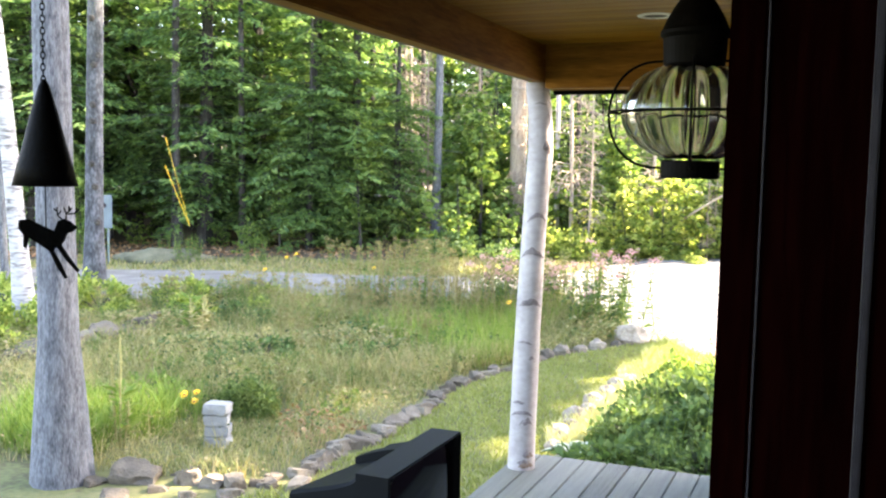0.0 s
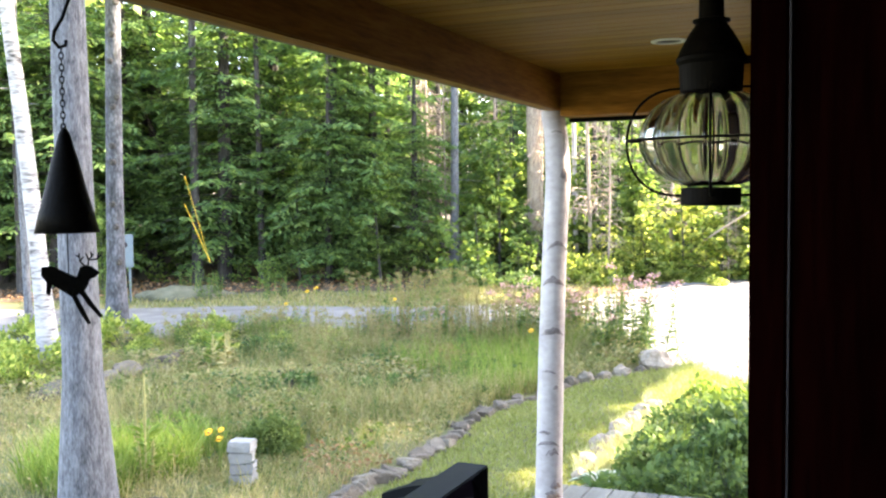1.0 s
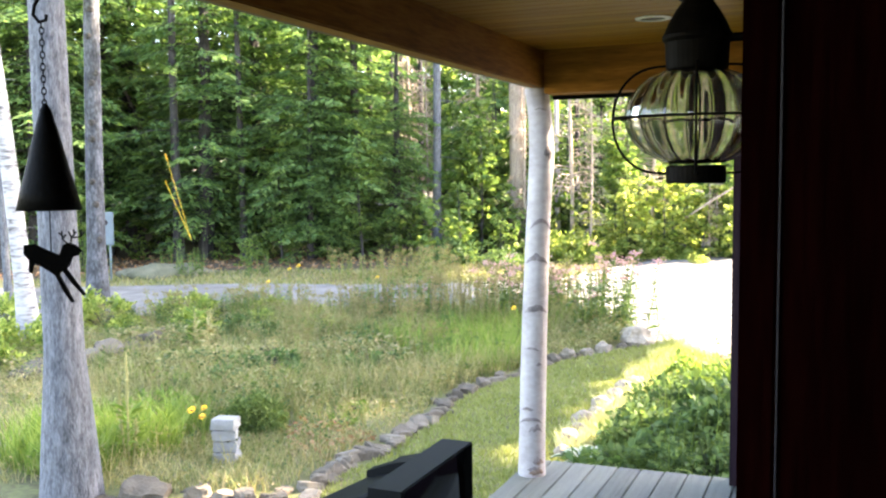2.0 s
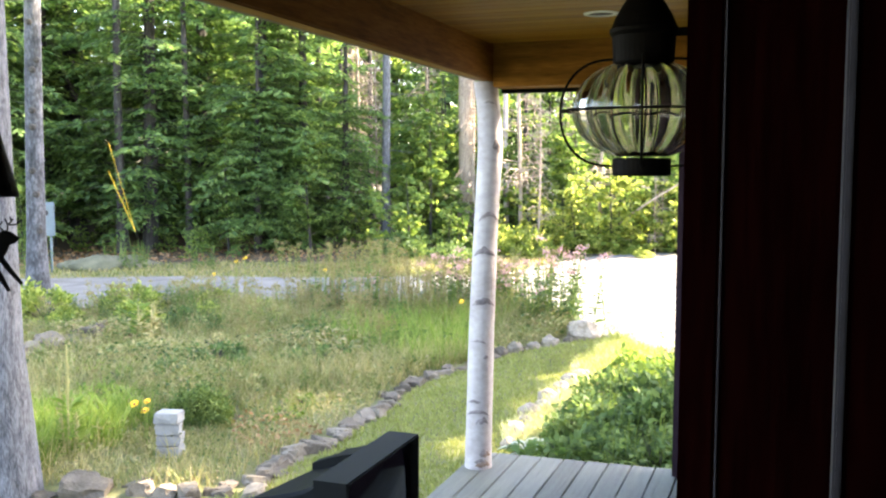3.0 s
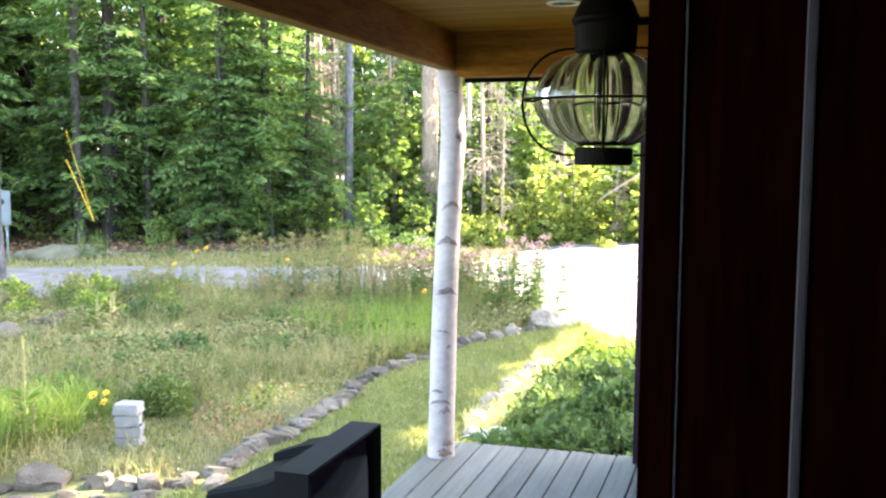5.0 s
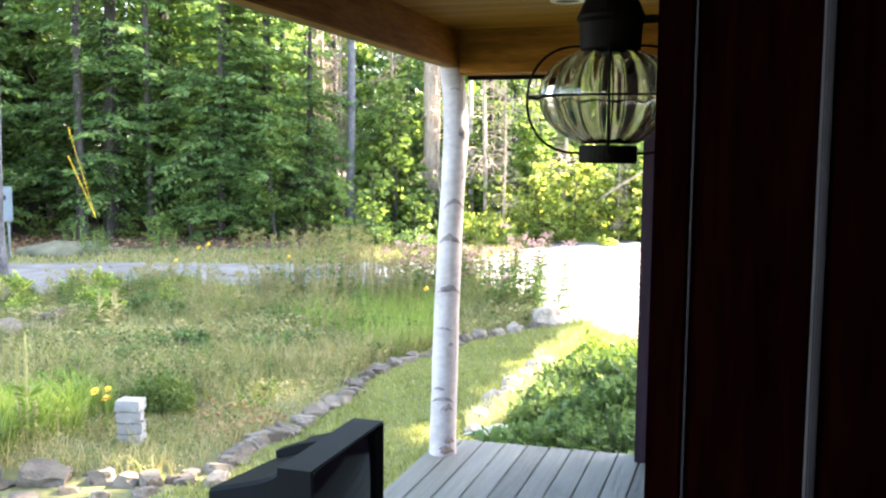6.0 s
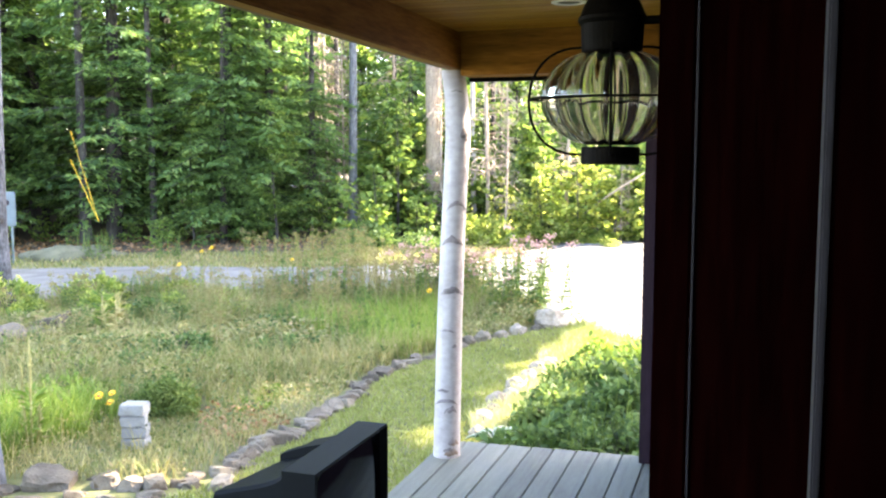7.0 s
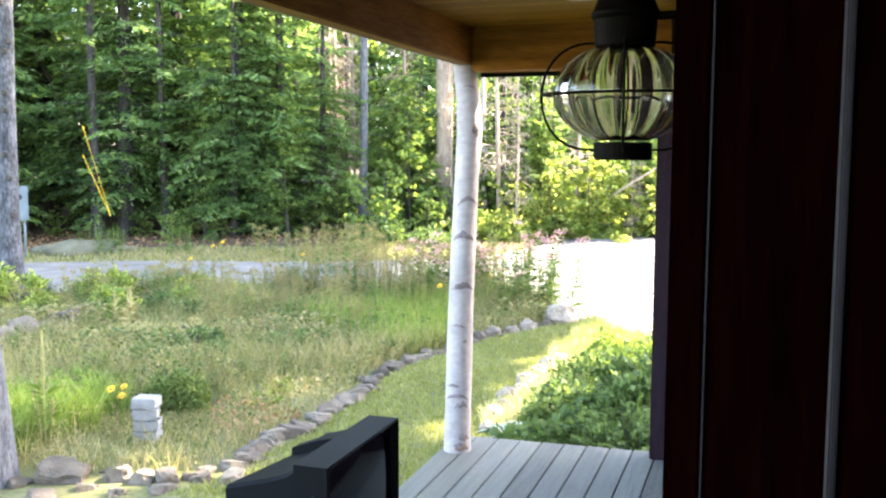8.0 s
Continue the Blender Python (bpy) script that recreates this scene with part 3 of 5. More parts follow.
def sapling(seed, height, reach, leaf=0.15, low=0.25, mat="leaves"):
    """A young maple: thin stems with flat tiers of broad leaves."""
    rng = np.random.default_rng(seed)
    ob = empty("young_maple")
    tb, limbs, leaves = bmesh.new(), bmesh.new(), []
    for stem in range(3):
        off = rng.normal(0, 0.12, 2) if stem else np.zeros(2)
        top = np.array([*(off * 2.2 + rng.normal(0, 0.1, 2)), height * (1 if not stem else rng.uniform(0.6, 0.85))])
        foot = np.array([*off, -0.2])
        tube([tuple(foot), tuple((foot + top) / 2 + np.array([0.05, -0.03, 0])), tuple(top)], [0.022, 0.016, 0.005], 5, tb, cap=False)
        z = low
        while z < top[2]:
            f = z / height
            root = foot + (top - foot) * (z / top[2])
            for _k in range(2):
                az, L = rng.uniform(0, 2 * np.pi), reach * (1.05 - 0.6 * f) * rng.uniform(0.5, 1.1)
                d = np.array([math.cos(az), math.sin(az), 0])
                climb = rng.uniform(0.05, 0.4)
                tube([tuple(root), tuple(root + d * L + np.array([0, 0, climb * L]))], [0.009, 0.003], 3, limbs, cap=False)
                n = int(26 * L) + 5
                s, t = rng.uniform(0.25, 1.08, n), rng.uniform(-1, 1, n)
                across = np.array([-d[1], d[0], 0])
                c = root + d * (L * s)[:, None] + across * (t * 0.38 * L * (1.2 - s))[:, None]
                c[:, 2] += climb * L * s - 0.05 * np.abs(t) + rng.normal(0, 0.03, n)
                way = d + across * (t * 1.2)[:, None] + rng.normal(0, 0.3, (n, 3)) + np.array([0, 0, -0.3])
                size = leaf * rng.uniform(0.65, 1.3, n)
                leaves.append(leaf_quads(rng, c, way, size, size * 0.75, 0.4))
            z += rng.uniform(0.14, 0.26)
    tagged(part("limb", limbs, "bark_dark", ob), kind="stuff")
    part("trunk", tb, "bark_dark", ob)
    part("crown", quads("crown", np.concatenate(leaves)), mat, ob, "flat tiers of broad green leaves")
    return tagged(ob, "young maple with bright tiers of leaves at the wood edge", "tree", "young maples")


young = [put(sapling(51, 2.3, 0.95), *polar(10.0, 23.4)), put(sapling(52, 1.9, 0.8, mat="maple"), *polar(22.2, 22.9)), put(sapling(53, 3.4, 1.1, mat="maple"), *polar(20.9, 24.4))]
for a, d, k, f in ((8.6, 23.5, 0, 0.95), (11.6, 23.8, 0, 0.85), (7.4, 24.0, 2, 0.75), (9.4, 24.6, 2, 0.8), (12.9, 23.6, 0, 0.6), (14.4, 24.0, 0, 0.7), (6.2, 23.6, 0, 0.9), (17.4, 24.2, 1, 0.75), (19.6, 23.6, 1, 0.65), (21.6, 25.4, 2, 1.15), (20.4, 25.6, 2, 1.3), (24.6, 24.0, 1, 0.8), (12.2, 25.4, 2, 1.1), (15.9, 25.6, 2, 1.0), (34.8, 22.6, 1, 0.45), (5.0, 24.2, 2, 0.9)):
    again(young[k], *polar(a, d), rng.uniform(0, 6.28), f)

# the open floor under the first boughs
for a, d, f in ((44.5, 25.0, 0.35), (41.2, 25.6, 0.4), (36.2, 24.4, 0.4), (39.8, 26.5, 0.5), (34.0, 24.0, 0.35), (46.5, 27, 0.6), (43.0, 29, 0.7), (37.6, 28, 0.6)):
    again(young[1], *polar(a, d), rng.uniform(0, 6.28), f)

# bare trunks that stand out between the boughs
trunk_a = put(bare_trunk(3, 16, 0.115), *polar(38.9, 24.3))
for a, d, s in ((35.3, 24.3, 0.8), (24.6, 28, 0.8), (25.6, 33, 0.9), (28.6, 33, 1.0), (26.3, 30, 0.7), (41.3, 27.5, 0.6), (43.6, 29, 0.8), (40.0, 31, 0.7), (45.6, 26.5, 0.5), (36.6, 29, 0.7), (15.2, 26.5, 0.7), (16.2, 32, 0.9), (27.5, 26, 0.9), (48.5, 24, 0.8), (21.0, 31, 0.6), (12.5, 34, 0.8), (7.0, 33, 0.9)):
    again(trunk_a, *polar(a, d), rng.uniform(0, 6.28), s)
put(bare_trunk(6, 16, 0.12, mat="bark", label="straight pale grey trunk at the wood edge"), *polar(23.66, 24.6))
# two sunlit trunks: the sun on them comes from pale materials
pale = put(bare_trunk(8, 17, 0.23, mat="deadwood", label="stout trunk coloured pale as if in sun"), *polar(18.75, 25.4))
white = put(bare_trunk(9, 14, 0.085, mat="birch", name="birch_tree", label="slim birch trunk coloured pale as if in sun", stubs=0.5), *polar(16.35, 25.6), 1.0, 0.85)
dead = put(bare_trunk(14, 9, 0.06, mat="deadwood", name="dead_spruce", label="dead spruce with bare drooping twigs", stubs=15), *polar(15.5, 24.8))
again(dead, *polar(10.6, 24.6), 3.0, 0.9)
again(dead, *polar(18.2, 25.0), 5.0, 0.8)
again(dead, *polar(25.2, 27.0), 0.5, 1.0)
again(dead, *polar(21.2, 27.0), 2.0, 0.9)
again(dead, *polar(12.6, 26.6), 4.0, 0.8)
for a, d, f in ((14.3, 23.6, 0.5), (7.4, 23.4, 0.22), (7.0, 23.6, 0.25), (24.2, 25.0, 0.6), (25.6, 26.0, 0.7)):
    again(dead, *polar(a, d), a * 5, f)

# unseen trees added beyond the drive, hidden by the house corner; their high flat crowns shade the garden and the porch


def shade_caster(seed):
    rng = np.random.default_rng(seed)
    ob = empty("tall_pine")
    tb = tube([(0, 0, -0.3), (0.05, 0.03, 6), (0, 0, 13.2)], [0.09, 0.07, 0.03], 8)
    for a in np.linspace(0, 6.28, 9)[:-1]:
        tube([(0, 0, 12.2), (1.1 * math.cos(a), 1.1 * math.sin(a), 12.8), (2.0 * math.cos(a), 2.0 * math.sin(a), 13.0)], [0.04, 0.025, 0.01], 4, tb, cap=False)
    n = 3600
    r, az = 2.35 * np.sqrt(rng.uniform(0, 1, n)), rng.uniform(0, 6.28, n)
    c = np.stack([r * np.cos(az), r * np.sin(az), 13.1 + rng.normal(0, 0.2, n)], 1)
    part("trunk", tb, "bark_dark", ob)
    tagged(part("crown", quads("crown", leaf_quads(rng, c, rng.normal(0, 1, (n, 3)), rng.uniform(0.18, 0.34, n), rng.uniform(0.10, 0.18, n), 0.5)), "needles", ob), "flat dark green crown added to cast shade", kind="stuff")
    return tagged(ob, "added unseen tree whose high flat crown shades the garden", "tree", "pines beyond the drive")


flat = SUN_TO.xy.normalized() * (13.5 / (SUN_TO.z / SUN_TO.xy.length))
shade = None
# ground spots to be shaded; each added tree stands sunward of its spot
for tx, ty, k in ((-0.9, 4.3, 1), (-1.0, 2.6, 1), (-2.88, 7.4, 0.29), (-2.92, 8.6, 0.29), (-2.95, 9.8, 0.29), (-2.8, 11.1, 0.3), (-0.9, 5.95, 0.34), (-2.95, 3.9, 0.55), (-6.9, 2.5, 1), (-5.0, 4.6, 0.34), (-4.2, 5.7, 0.32), (-3.6, 5.9, 0.29), (-2.45, 5.6, 0.32), (-3.2, 6.5, 0.28), (-5.0, 7.6, 1), (-7.2, 7.3, 1), (-5.1, 9.8, 1), (-7.4, 9.9, 1), (-10.1, 9.9, 1), (-7.1, 12.6, 1), (-9.9, 12.6, 1), (-12.6, 12.6, 1), (-9.0, 15.2, 1), (-11.8, 15.4, 1), (-14.5, 15.6, 1), (-10.2, 17.9, 1), (-13.2, 18.2, 1), (-8.4, 1.6, 1), (-13.2, 8.6, 1), (-12.8, 6.0, 1), (-9.8, 7.0, 1)):
    px, py = tx + flat.x * k, ty + flat.y * k
    if shade is None:
        shade = put(shade_caster(5), px, py)
    else:
        again(shade, px, py, rng.uniform(0, 6.28), k)

# ---- garden trees ----
oak = put(bare_trunk(21, 13, 0.130, lean=(0.004, 0.003), stubs=0, mat="bark", name="garden_tree", label="grey furrowed garden tree with a flared foot", flare=0.6), -4.73, 4.652)
oak2 = put(bare_trunk(23, 14, 0.145, stubs=0, mat="bark_blotched", name="garden_tree", label="grey trunk with dark knots beyond the stones"), -10.64, 11.26)
birch = put(bare_trunk(25, 11, 0.12, lean=(-0.122, 0.0), stubs=0, mat="birch_bark", name="birch_tree", label="leaning white birch beside the gravel road"), -9.84, 9.07)
thin = put(bare_trunk(27, 9, 0.06, mat="bark", name="young_tree", label="thin grey young tree at the road"), -12.0, 10.7)
rng = np.random.default_rng(77)
knot_me = mesh_of("knot", lathe([(0.0, 0.02), (0.03, 0.016), (0.05, 0.0), (0.055, -0.02)], 9))
for z in (1.2, 1.75, 2.1, 2.75, 3.0, 3.6, 3.75, 4.3, 4.7, 5.2):
    a = radians(-46 + rng.uniform(-38, 38))
    r = 0.145 * (1 - 0.6 * z / 14) + 0.006
    ob = part("knot", knot_me, "bark_dark", oak2, "dark bark knot")
    ob.matrix_basis = Matrix.Translation((r * math.cos(a) + 0.05 * math.sin(5 * z / 14 + 23), r * math.sin(a) + 0.05 * math.cos(4 * z / 14 + 23), z)) @ Matrix.Rotation(a, 4, 'Z') @ Matrix.Rotation(math.pi / 2, 4, 'Y')
for who, h0, h1, n in ((oak, 5, 13, 1500), (oak2, 5.5, 14, 1500), (birch, 5.5, 11, 1300)):
    zz = rng.uniform(h0, h1, n)
    rad = 2.4 * np.sqrt(rng.uniform(0, 1, n))
    az = rng.uniform(0, 6.28, n)
    c = np.stack([rad * np.cos(az), rad * np.sin(az), zz], 1)
    if who is birch:
        c[:, 0] -= 0.115 * zz
    part("crown", quads("crown", leaf_quads(rng, c, rng.normal(0, 1, (n, 3)), rng.uniform(0.2, 0.4, n), rng.uniform(0.14, 0.24, n), 0.5)), "leaves", who, "leafy green crown")

# ---- grass and weeds ----


def scatter(rng, n, x0, x1, y0, y1, keep):
    p = np.stack([rng.uniform(x0, x1, n), rng.uniform(y0, y1, n)], 1)
    p = p[keep(p[:, 0], p[:, 1])]
    return np.column_stack([p, rise(p[:, 0], p[:, 1])])


def near_road(x):
    return np.interp(x, [p[0] for p in ROAD_NEAR], [p[1] for p in ROAD_NEAR])


def far_road(x):
    return np.interp(x, [p[0] for p in ROAD_FAR], [p[1] for p in ROAD_FAR])


def in_bed(x, y):
    return ((x < row_x(y) - 0.12) & (y < near_road(x) - 0.1) & (x > -10.5) & (y > 4.6) & (y - 0.2 * (x + 12) > 3.4)) & (np.hypot(x + 4.5, y - 6.42) > 0.42) & (np.hypot((x + 4.32) / 0.34, (y - 6.1) / 0.5) > 1)


def clump(x, y, f=1.3):
    return 0.5 + 0.25 * np.sin(f * x + 1.7 * np.sin(f * 0.8 * y)) + 0.25 * np.sin(f * 1.3 * y + 2 * np.sin(f * 0.6 * x))


def field(name, mat, base, height, width, lean, label, category="grass"):
    return tagged(part(name, quads(name, blade_quads(np.random.default_rng(len(base)), base, height, width, lean)), mat), label, category, kind="stuff")


rng = np.random.default_rng(9)
b = scatter(rng, 66000, -10.5, -2.4, 4.6, 14, in_bed)
far = np.clip((b[:, 1] - 6) / 6, 0, 1) * np.clip((b[:, 0] + 9.6) / 3.2, 0.12, 1)
tall = clump(b[:, 0], b[:, 1])
keep = rng.uniform(0, 1, len(b)) < 0.35 + 0.65 * tall
b, far, tall = b[keep], far[keep], tall[keep]
field("meadow_grass", "grass", b, (0.04 + 0.12 * tall + 0.24 * far * tall) * rng.uniform(0.5, 1.5, len(b)), rng.uniform(0.004, 0.011, len(b)), rng.uniform(0.2, 0.9, len(b)), "mixed green and straw coloured meadow grass")
b = scatter(rng, 60000, -4.2, -1.2, 4.8, 12.6, lambda x, y: (x > row_x(y) + 0.1) & (x < -1.75))
field("lawn_grass", "turf", b, rng.uniform(0.015, 0.05, len(b)), rng.uniform(0.006, 0.014, len(b)), rng.uniform(0.2, 0.8, len(b)), "short mown grass path")
b = scatter(rng, 26000, -16, -2, 14, 22.5, lambda x, y: (y > far_road(x) + 0.1) & (y < 23 + 0.3 * x + 3) & ((np.hypot(x, y) < 21.6 + 0.3 * np.sin(2 * x)) | (x > -8.6)))
field("verge_grass", "grass", b, rng.uniform(0.03, 0.13, len(b)), rng.uniform(0.012, 0.03, len(b)), rng.uniform(0.2, 0.7, len(b)), "grassy verge beyond the road")
for name, mat, count, lo, hi, label in (("lush_grass", "lush", 3600, 0.12, 0.40, "bright green tuft of tall grass"), ("rough_grass", "lush", 3000, 0.10, 0.46, "rough taller grass among the green tuft")):
    b = scatter(rng, count, -6.3, -4.0, 4.7, 6.5, lambda x, y: (np.hypot(x + 5.25, y - 5.55) < 0.75 * (0.5 + clump(x, y, 4.0))) & (x < -4.85 + 0.1 * np.sin(9 * y)))
    field(name, mat, b, rng.uniform(lo, hi, len(b)), rng.uniform(0.006, 0.016, len(b)), rng.uniform(0.15, 0.7, len(b)), label)
b = scatter(rng, 7500, -6.6, -3.0, 8.8, 13.4, lambda x, y: in_bed(x, y) & (np.hypot((x + 3.95) / 1.2, (y - 10.8) / 1.8) < 0.35 + 0.8 * clump(x, y, 2.0)))
field("tall_grass", "lush", b, rng.uniform(0.16, 0.52, len(b)), rng.uniform(0.005, 0.012, len(b)), rng.uniform(0.1, 0.5, len(b)), "tall green grass near the road")

# low leafy weeds between the blades
b = scatter(rng, 130000, -10.5, -2.4, 4.6, 14, in_bed)
cl = clump(b[:, 0] + 3, b[:, 1] - 2, 2.1)
b = b[rng.uniform(0, 1, len(b)) < cl]
n = len(b)
b[:, 2] += rng.uniform(0.01, 0.20, n) * (0.4 + clump(b[:, 0], b[:, 1], 2.1))
sz = rng.uniform(0.022, 0.080, n) * np.clip((b[:, 1] - 3) / 6, 0.4, 1)
tagged(part("weed_cover", quads("weed_cover", leaf_quads(rng, b, rng.normal(0, 1, (n, 3)) * (1, 1, 0.4), sz, sz * 0.5, 0.6)), "grass"), "low leafy weeds covering the garden bed", "weeds", kind="stuff")

# darker broad leaved weeds in drifts
b = scatter(rng, 60000, -10.5, -2.4, 4.6, 14, in_bed)
cl = clump(b[:, 0] - 1.3, b[:, 1] + 2.2, 1.7) * clump(b[:, 0] + 7, b[:, 1], 4.3)
b = b[rng.uniform(0, 1.0, len(b)) < cl ** 1.6]
n = len(b)
b[:, 2] += rng.uniform(0.01, 0.24, n) * (0.35 + clump(b[:, 0], b[:, 1], 3.1))
sz = rng.uniform(0.03, 0.085, n) * np.clip((b[:, 1] - 3) / 6, 0.4, 1)
tagged(part("leafy_drift", quads("leafy_drift", leaf_quads(rng, b, rng.normal(0, 1, (n, 3)) * (1, 1, 0.4), sz, sz * 0.55, 0.6)), "dark_weed"), "dark green leafy weeds in drifts across the bed", "weeds", kind="stuff")

# dry straw coloured tufts in patches
b = scatter(rng, 60000, -10.5, -2.4, 4.6, 14, in_bed)
cl = clump(b[:, 0] - 5, b[:, 1] + 1, 3.1) * clump(b[:, 0], b[:, 1] + 4, 0.9)
b = b[rng.uniform(0, 0.75, len(b)) < cl ** 1.5]
field("dry_grass", "straw", b, rng.uniform(0.06, 0.30, len(b)), rng.uniform(0.003, 0.007, len(b)), rng.uniform(0.3, 1.0, len(b)), "dry straw coloured grass tufts")

# ---- birch post ----
post = empty("birch_post", (0, 5.10, 0))
tagged(post, "peeled white birch log post with dark scars", "porch post")
PX = [(-1.640, 0.0, 0.080), (-1.639, 0.12, 0.077), (-1.634, 0.4, 0.075), (-1.625, 0.8, 0.073), (-1.611, 1.2, 0.070), (-1.592, 1.6, 0.069), (-1.578, 1.84, 0.071), (-1.588, 2.06, 0.067), (-1.61, 2.214, 0.065)]


def post_at(z):
    zs = [p[1] for p in PX]
    return np.interp(z, zs, [p[0] for p in PX]), np.interp(z, zs, [p[2] for p in PX])


bm = bmesh.new()
rings = []
for z in np.linspace(0, 2.214, 46):
    cx, r = post_at(z)
    ring = []
    for k in range(24):
        a = 2 * math.pi * k / 24
        f = r * (1 + 0.03 * noise.noise(Vector((math.cos(a) * 1.5, math.sin(a) * 1.5, z * 4))))
        ring.append(bm.verts.new((cx + f * math.cos(a), f * math.sin(a), z)))
    rings.append(ring)
for a, b in zip(rings, rings[1:]):
    for k in range(24):
        bm.faces.new((a[k], a[(k + 1) % 24], b[(k + 1) % 24], b[k]))
log = part("log", bm, "birch", post, smooth=True)


def scar(z, az, half, drop, thick, mat="scar", name="branch_scar", label="dark branch scar"):
    bm = bmesh.new()
    rows = []
    for u in np.linspace(-1, 1, 13):
        a = radians(az + half * u)
        cols = []
        for v in (-1, -0.4, 0.4, 1):
            zz = z - drop * 0.6 * abs(u) ** 2 + 0.012 * noise.noise(Vector((u * 1.3, z * 7, 3))) + v * thick * (1.02 - u * u) * (0.9 + 0.8 * noise.noise(Vector((u * 6, v * 2, z * 9))))
            cx, r = post_at(zz)
            r = r * 1.012 + (0.0035 if abs(v) < 0.5 else 0.0005)
            cols.append(bm.verts.new((cx + r * math.cos(a), r * math.sin(a), zz)))
        rows.append(cols)
    for a, b in zip(rows, rows[1:]):
        for k in range(3):
            bm.faces.new((a[k], b[k], b[k + 1], a[k + 1]))
    part(name, bm, mat, log, label, smooth=True)


for z, az, half, drop, thick in ((1.86, -38, 26, 0.01, 0.030), (1.47, -62, 52, 0.035, 0.011), (1.27, -72, 58, 0.04, 0.016), (0.98, -70, 60, 0.03, 0.017), (0.75, -84, 36, 0.01, 0.006),
                                 (0.34, -82, 55, 0.03, 0.010), (0.29, -60, 30, 0.02, 0.015), (0.10, -50, 20, 0.01, 0.020), (0.05, -66, 26, 0.0, 0.012), (2.10, -66, 30, 0.01, 0.005)):
    scar(z, az, half, drop * 1.7, thick * 1.2)
for z, az, half, thick in ((0.035, -52, 34, 0.022), (0.09, -36, 20, 0.016)):
    scar(z, az, half, 0.01, thick, "peel", "peeling_bark", "rusty brown peeling bark at the foot")
for z, az, half, thick in ((0.40, -96, 30, 0.010), (0.66, -50, 12, 0.012)):
    scar(z, az, half, 0.015, thick)
part("knot", lathe([(0.0, 0.012), (0.012, 0.010), (0.018, 0.0), (0.022, -0.014)], 12), "scar", log, "cut branch stub").matrix_basis = pose(-1.578 + 0.066 * math.cos(radians(-35)), 0.066 * math.sin(radians(-35)), 1.86, 90, 0, 55)

# ---- television on its stand ----
stand = empty("television_stand", (-1.45, 2.86, 0))
tagged(stand, "low dark wooden stand on the deck", "stand")
part("top", box((-0.23, -0.29, 0.21), (0.21, 0.29, 0.25), 0.004), "jamb", stand)
for sx in (-0.2, 0.15):
    for sy in (-0.26, 0.22):
        part("leg", box((sx, sy, 0), (sx + 0.04, sy + 0.04, 0.21), 0.003), "jamb", stand)
tv = empty("television", (-1.245, 2.855, 0.25))
tagged(tv, "old black tube television facing the house", "television")
bm = box((-0.118, -0.30, 0.0), (0.004, 0.30, 0.50))
front = max(bm.faces, key=lambda f: f.calc_center_median().x)
bmesh.ops.bevel(bm, geom=list(front.edges), offset=0.005, segments=2, affect='EDGES')
front = max(bm.faces, key=lambda f: (round(f.normal.x, 3), f.calc_area()))
ins = bmesh.ops.inset_region(bm, faces=[front], thickness=0.010)
bmesh.ops.translate(bm, verts=list(front.verts), vec=(-0.030, 0, 0))
bezel = part("bezel", bm, "plastic", tv, "charcoal plastic front bezel")
tube_glass = sheet("picture_tube", np.linspace(-0.285, 0.285, 13), np.linspace(0.014, 0.486, 13), "screen", lambda u, v: (-0.012 - 0.03 * ((u / 0.285) ** 2 + ((v - 0.25) / 0.236) ** 2) * 0.33, u, v))
tube_glass.parent = tv
tube_glass["label"] = "dark curved glass tube"


def shell_loft(ys, rear, top, low):
    """A closed body from upright slices along y: its top follows top(x, y) back to rear(y)."""
    bm = bmesh.new()
    slices = []
    for yy in ys:
        xs = [-0.110 + (rear(yy) + 0.110) * f for f in (0, 0.04, 0.09, 0.15, 0.24, 0.36, 0.52, 0.74, 1.0)]
        ring = [(xx, top(xx, yy)) for xx in xs] + [(rear(yy) + 0.015, low), (-0.110, low)]
        slices.append([bm.verts.new((xx, yy, zz)) for xx, zz in ring])
    n = len(slices[0])
    for a, b in zip(slices, slices[1:]):
        for k in range(n):
            bm.faces.new((a[k], a[(k + 1) % n], b[(k + 1) % n], b[k]))
    bm.faces.new(slices[0]), bm.faces.new(slices[-1][::-1])
    bmesh.ops.recalc_face_normals(bm, faces=bm.faces)
    return bm


def wing_top(xx, yy):
    u = (-0.110 - xx) / 0.26
    return 0.496 - 0.030 * (1 - math.exp(-9 * u)) - 0.066 * u - 0.012 * (yy < -0.285)


def ridge_top(xx, yy):
    u = (-0.110 - xx) / 0.17
    return 0.499 + 0.006 * math.sin(math.pi * min(1, u)) - 0.052 * u - 0.22 * max(0.0, yy - 0.05)


shell = part("shell", shell_loft((-0.290, -0.282, -0.2, -0.1, 0.0, 0.1, 0.2, 0.27), lambda yy: -0.37 + 0.09 * min(1, (yy + 0.29) / 0.29), wing_top, 0.02), "plastic_back", tv, "black sloping rear shell")
part("tube_housing", shell_loft((0.0, 0.008, 0.05, 0.12, 0.22), lambda yy: -0.282, ridge_top, 0.03), "plastic_back", tv, "raised black housing behind the tube")
for k in range(6):
    part("vent_slot", box((-0.30 + k * 0.022, -0.292, 0.20), (-0.292 + k * 0.022, -0.288, 0.36)), "plastic", shell)
for k in range(2):
    part("button", lathe([(0.0, 0.004), (0.006, 0.004), (0.007, 0.0)], 10), "edge_grey", bezel, "small grey button").matrix_basis = pose(-0.05, -0.300, 0.40 - 0.03 * k, 90)

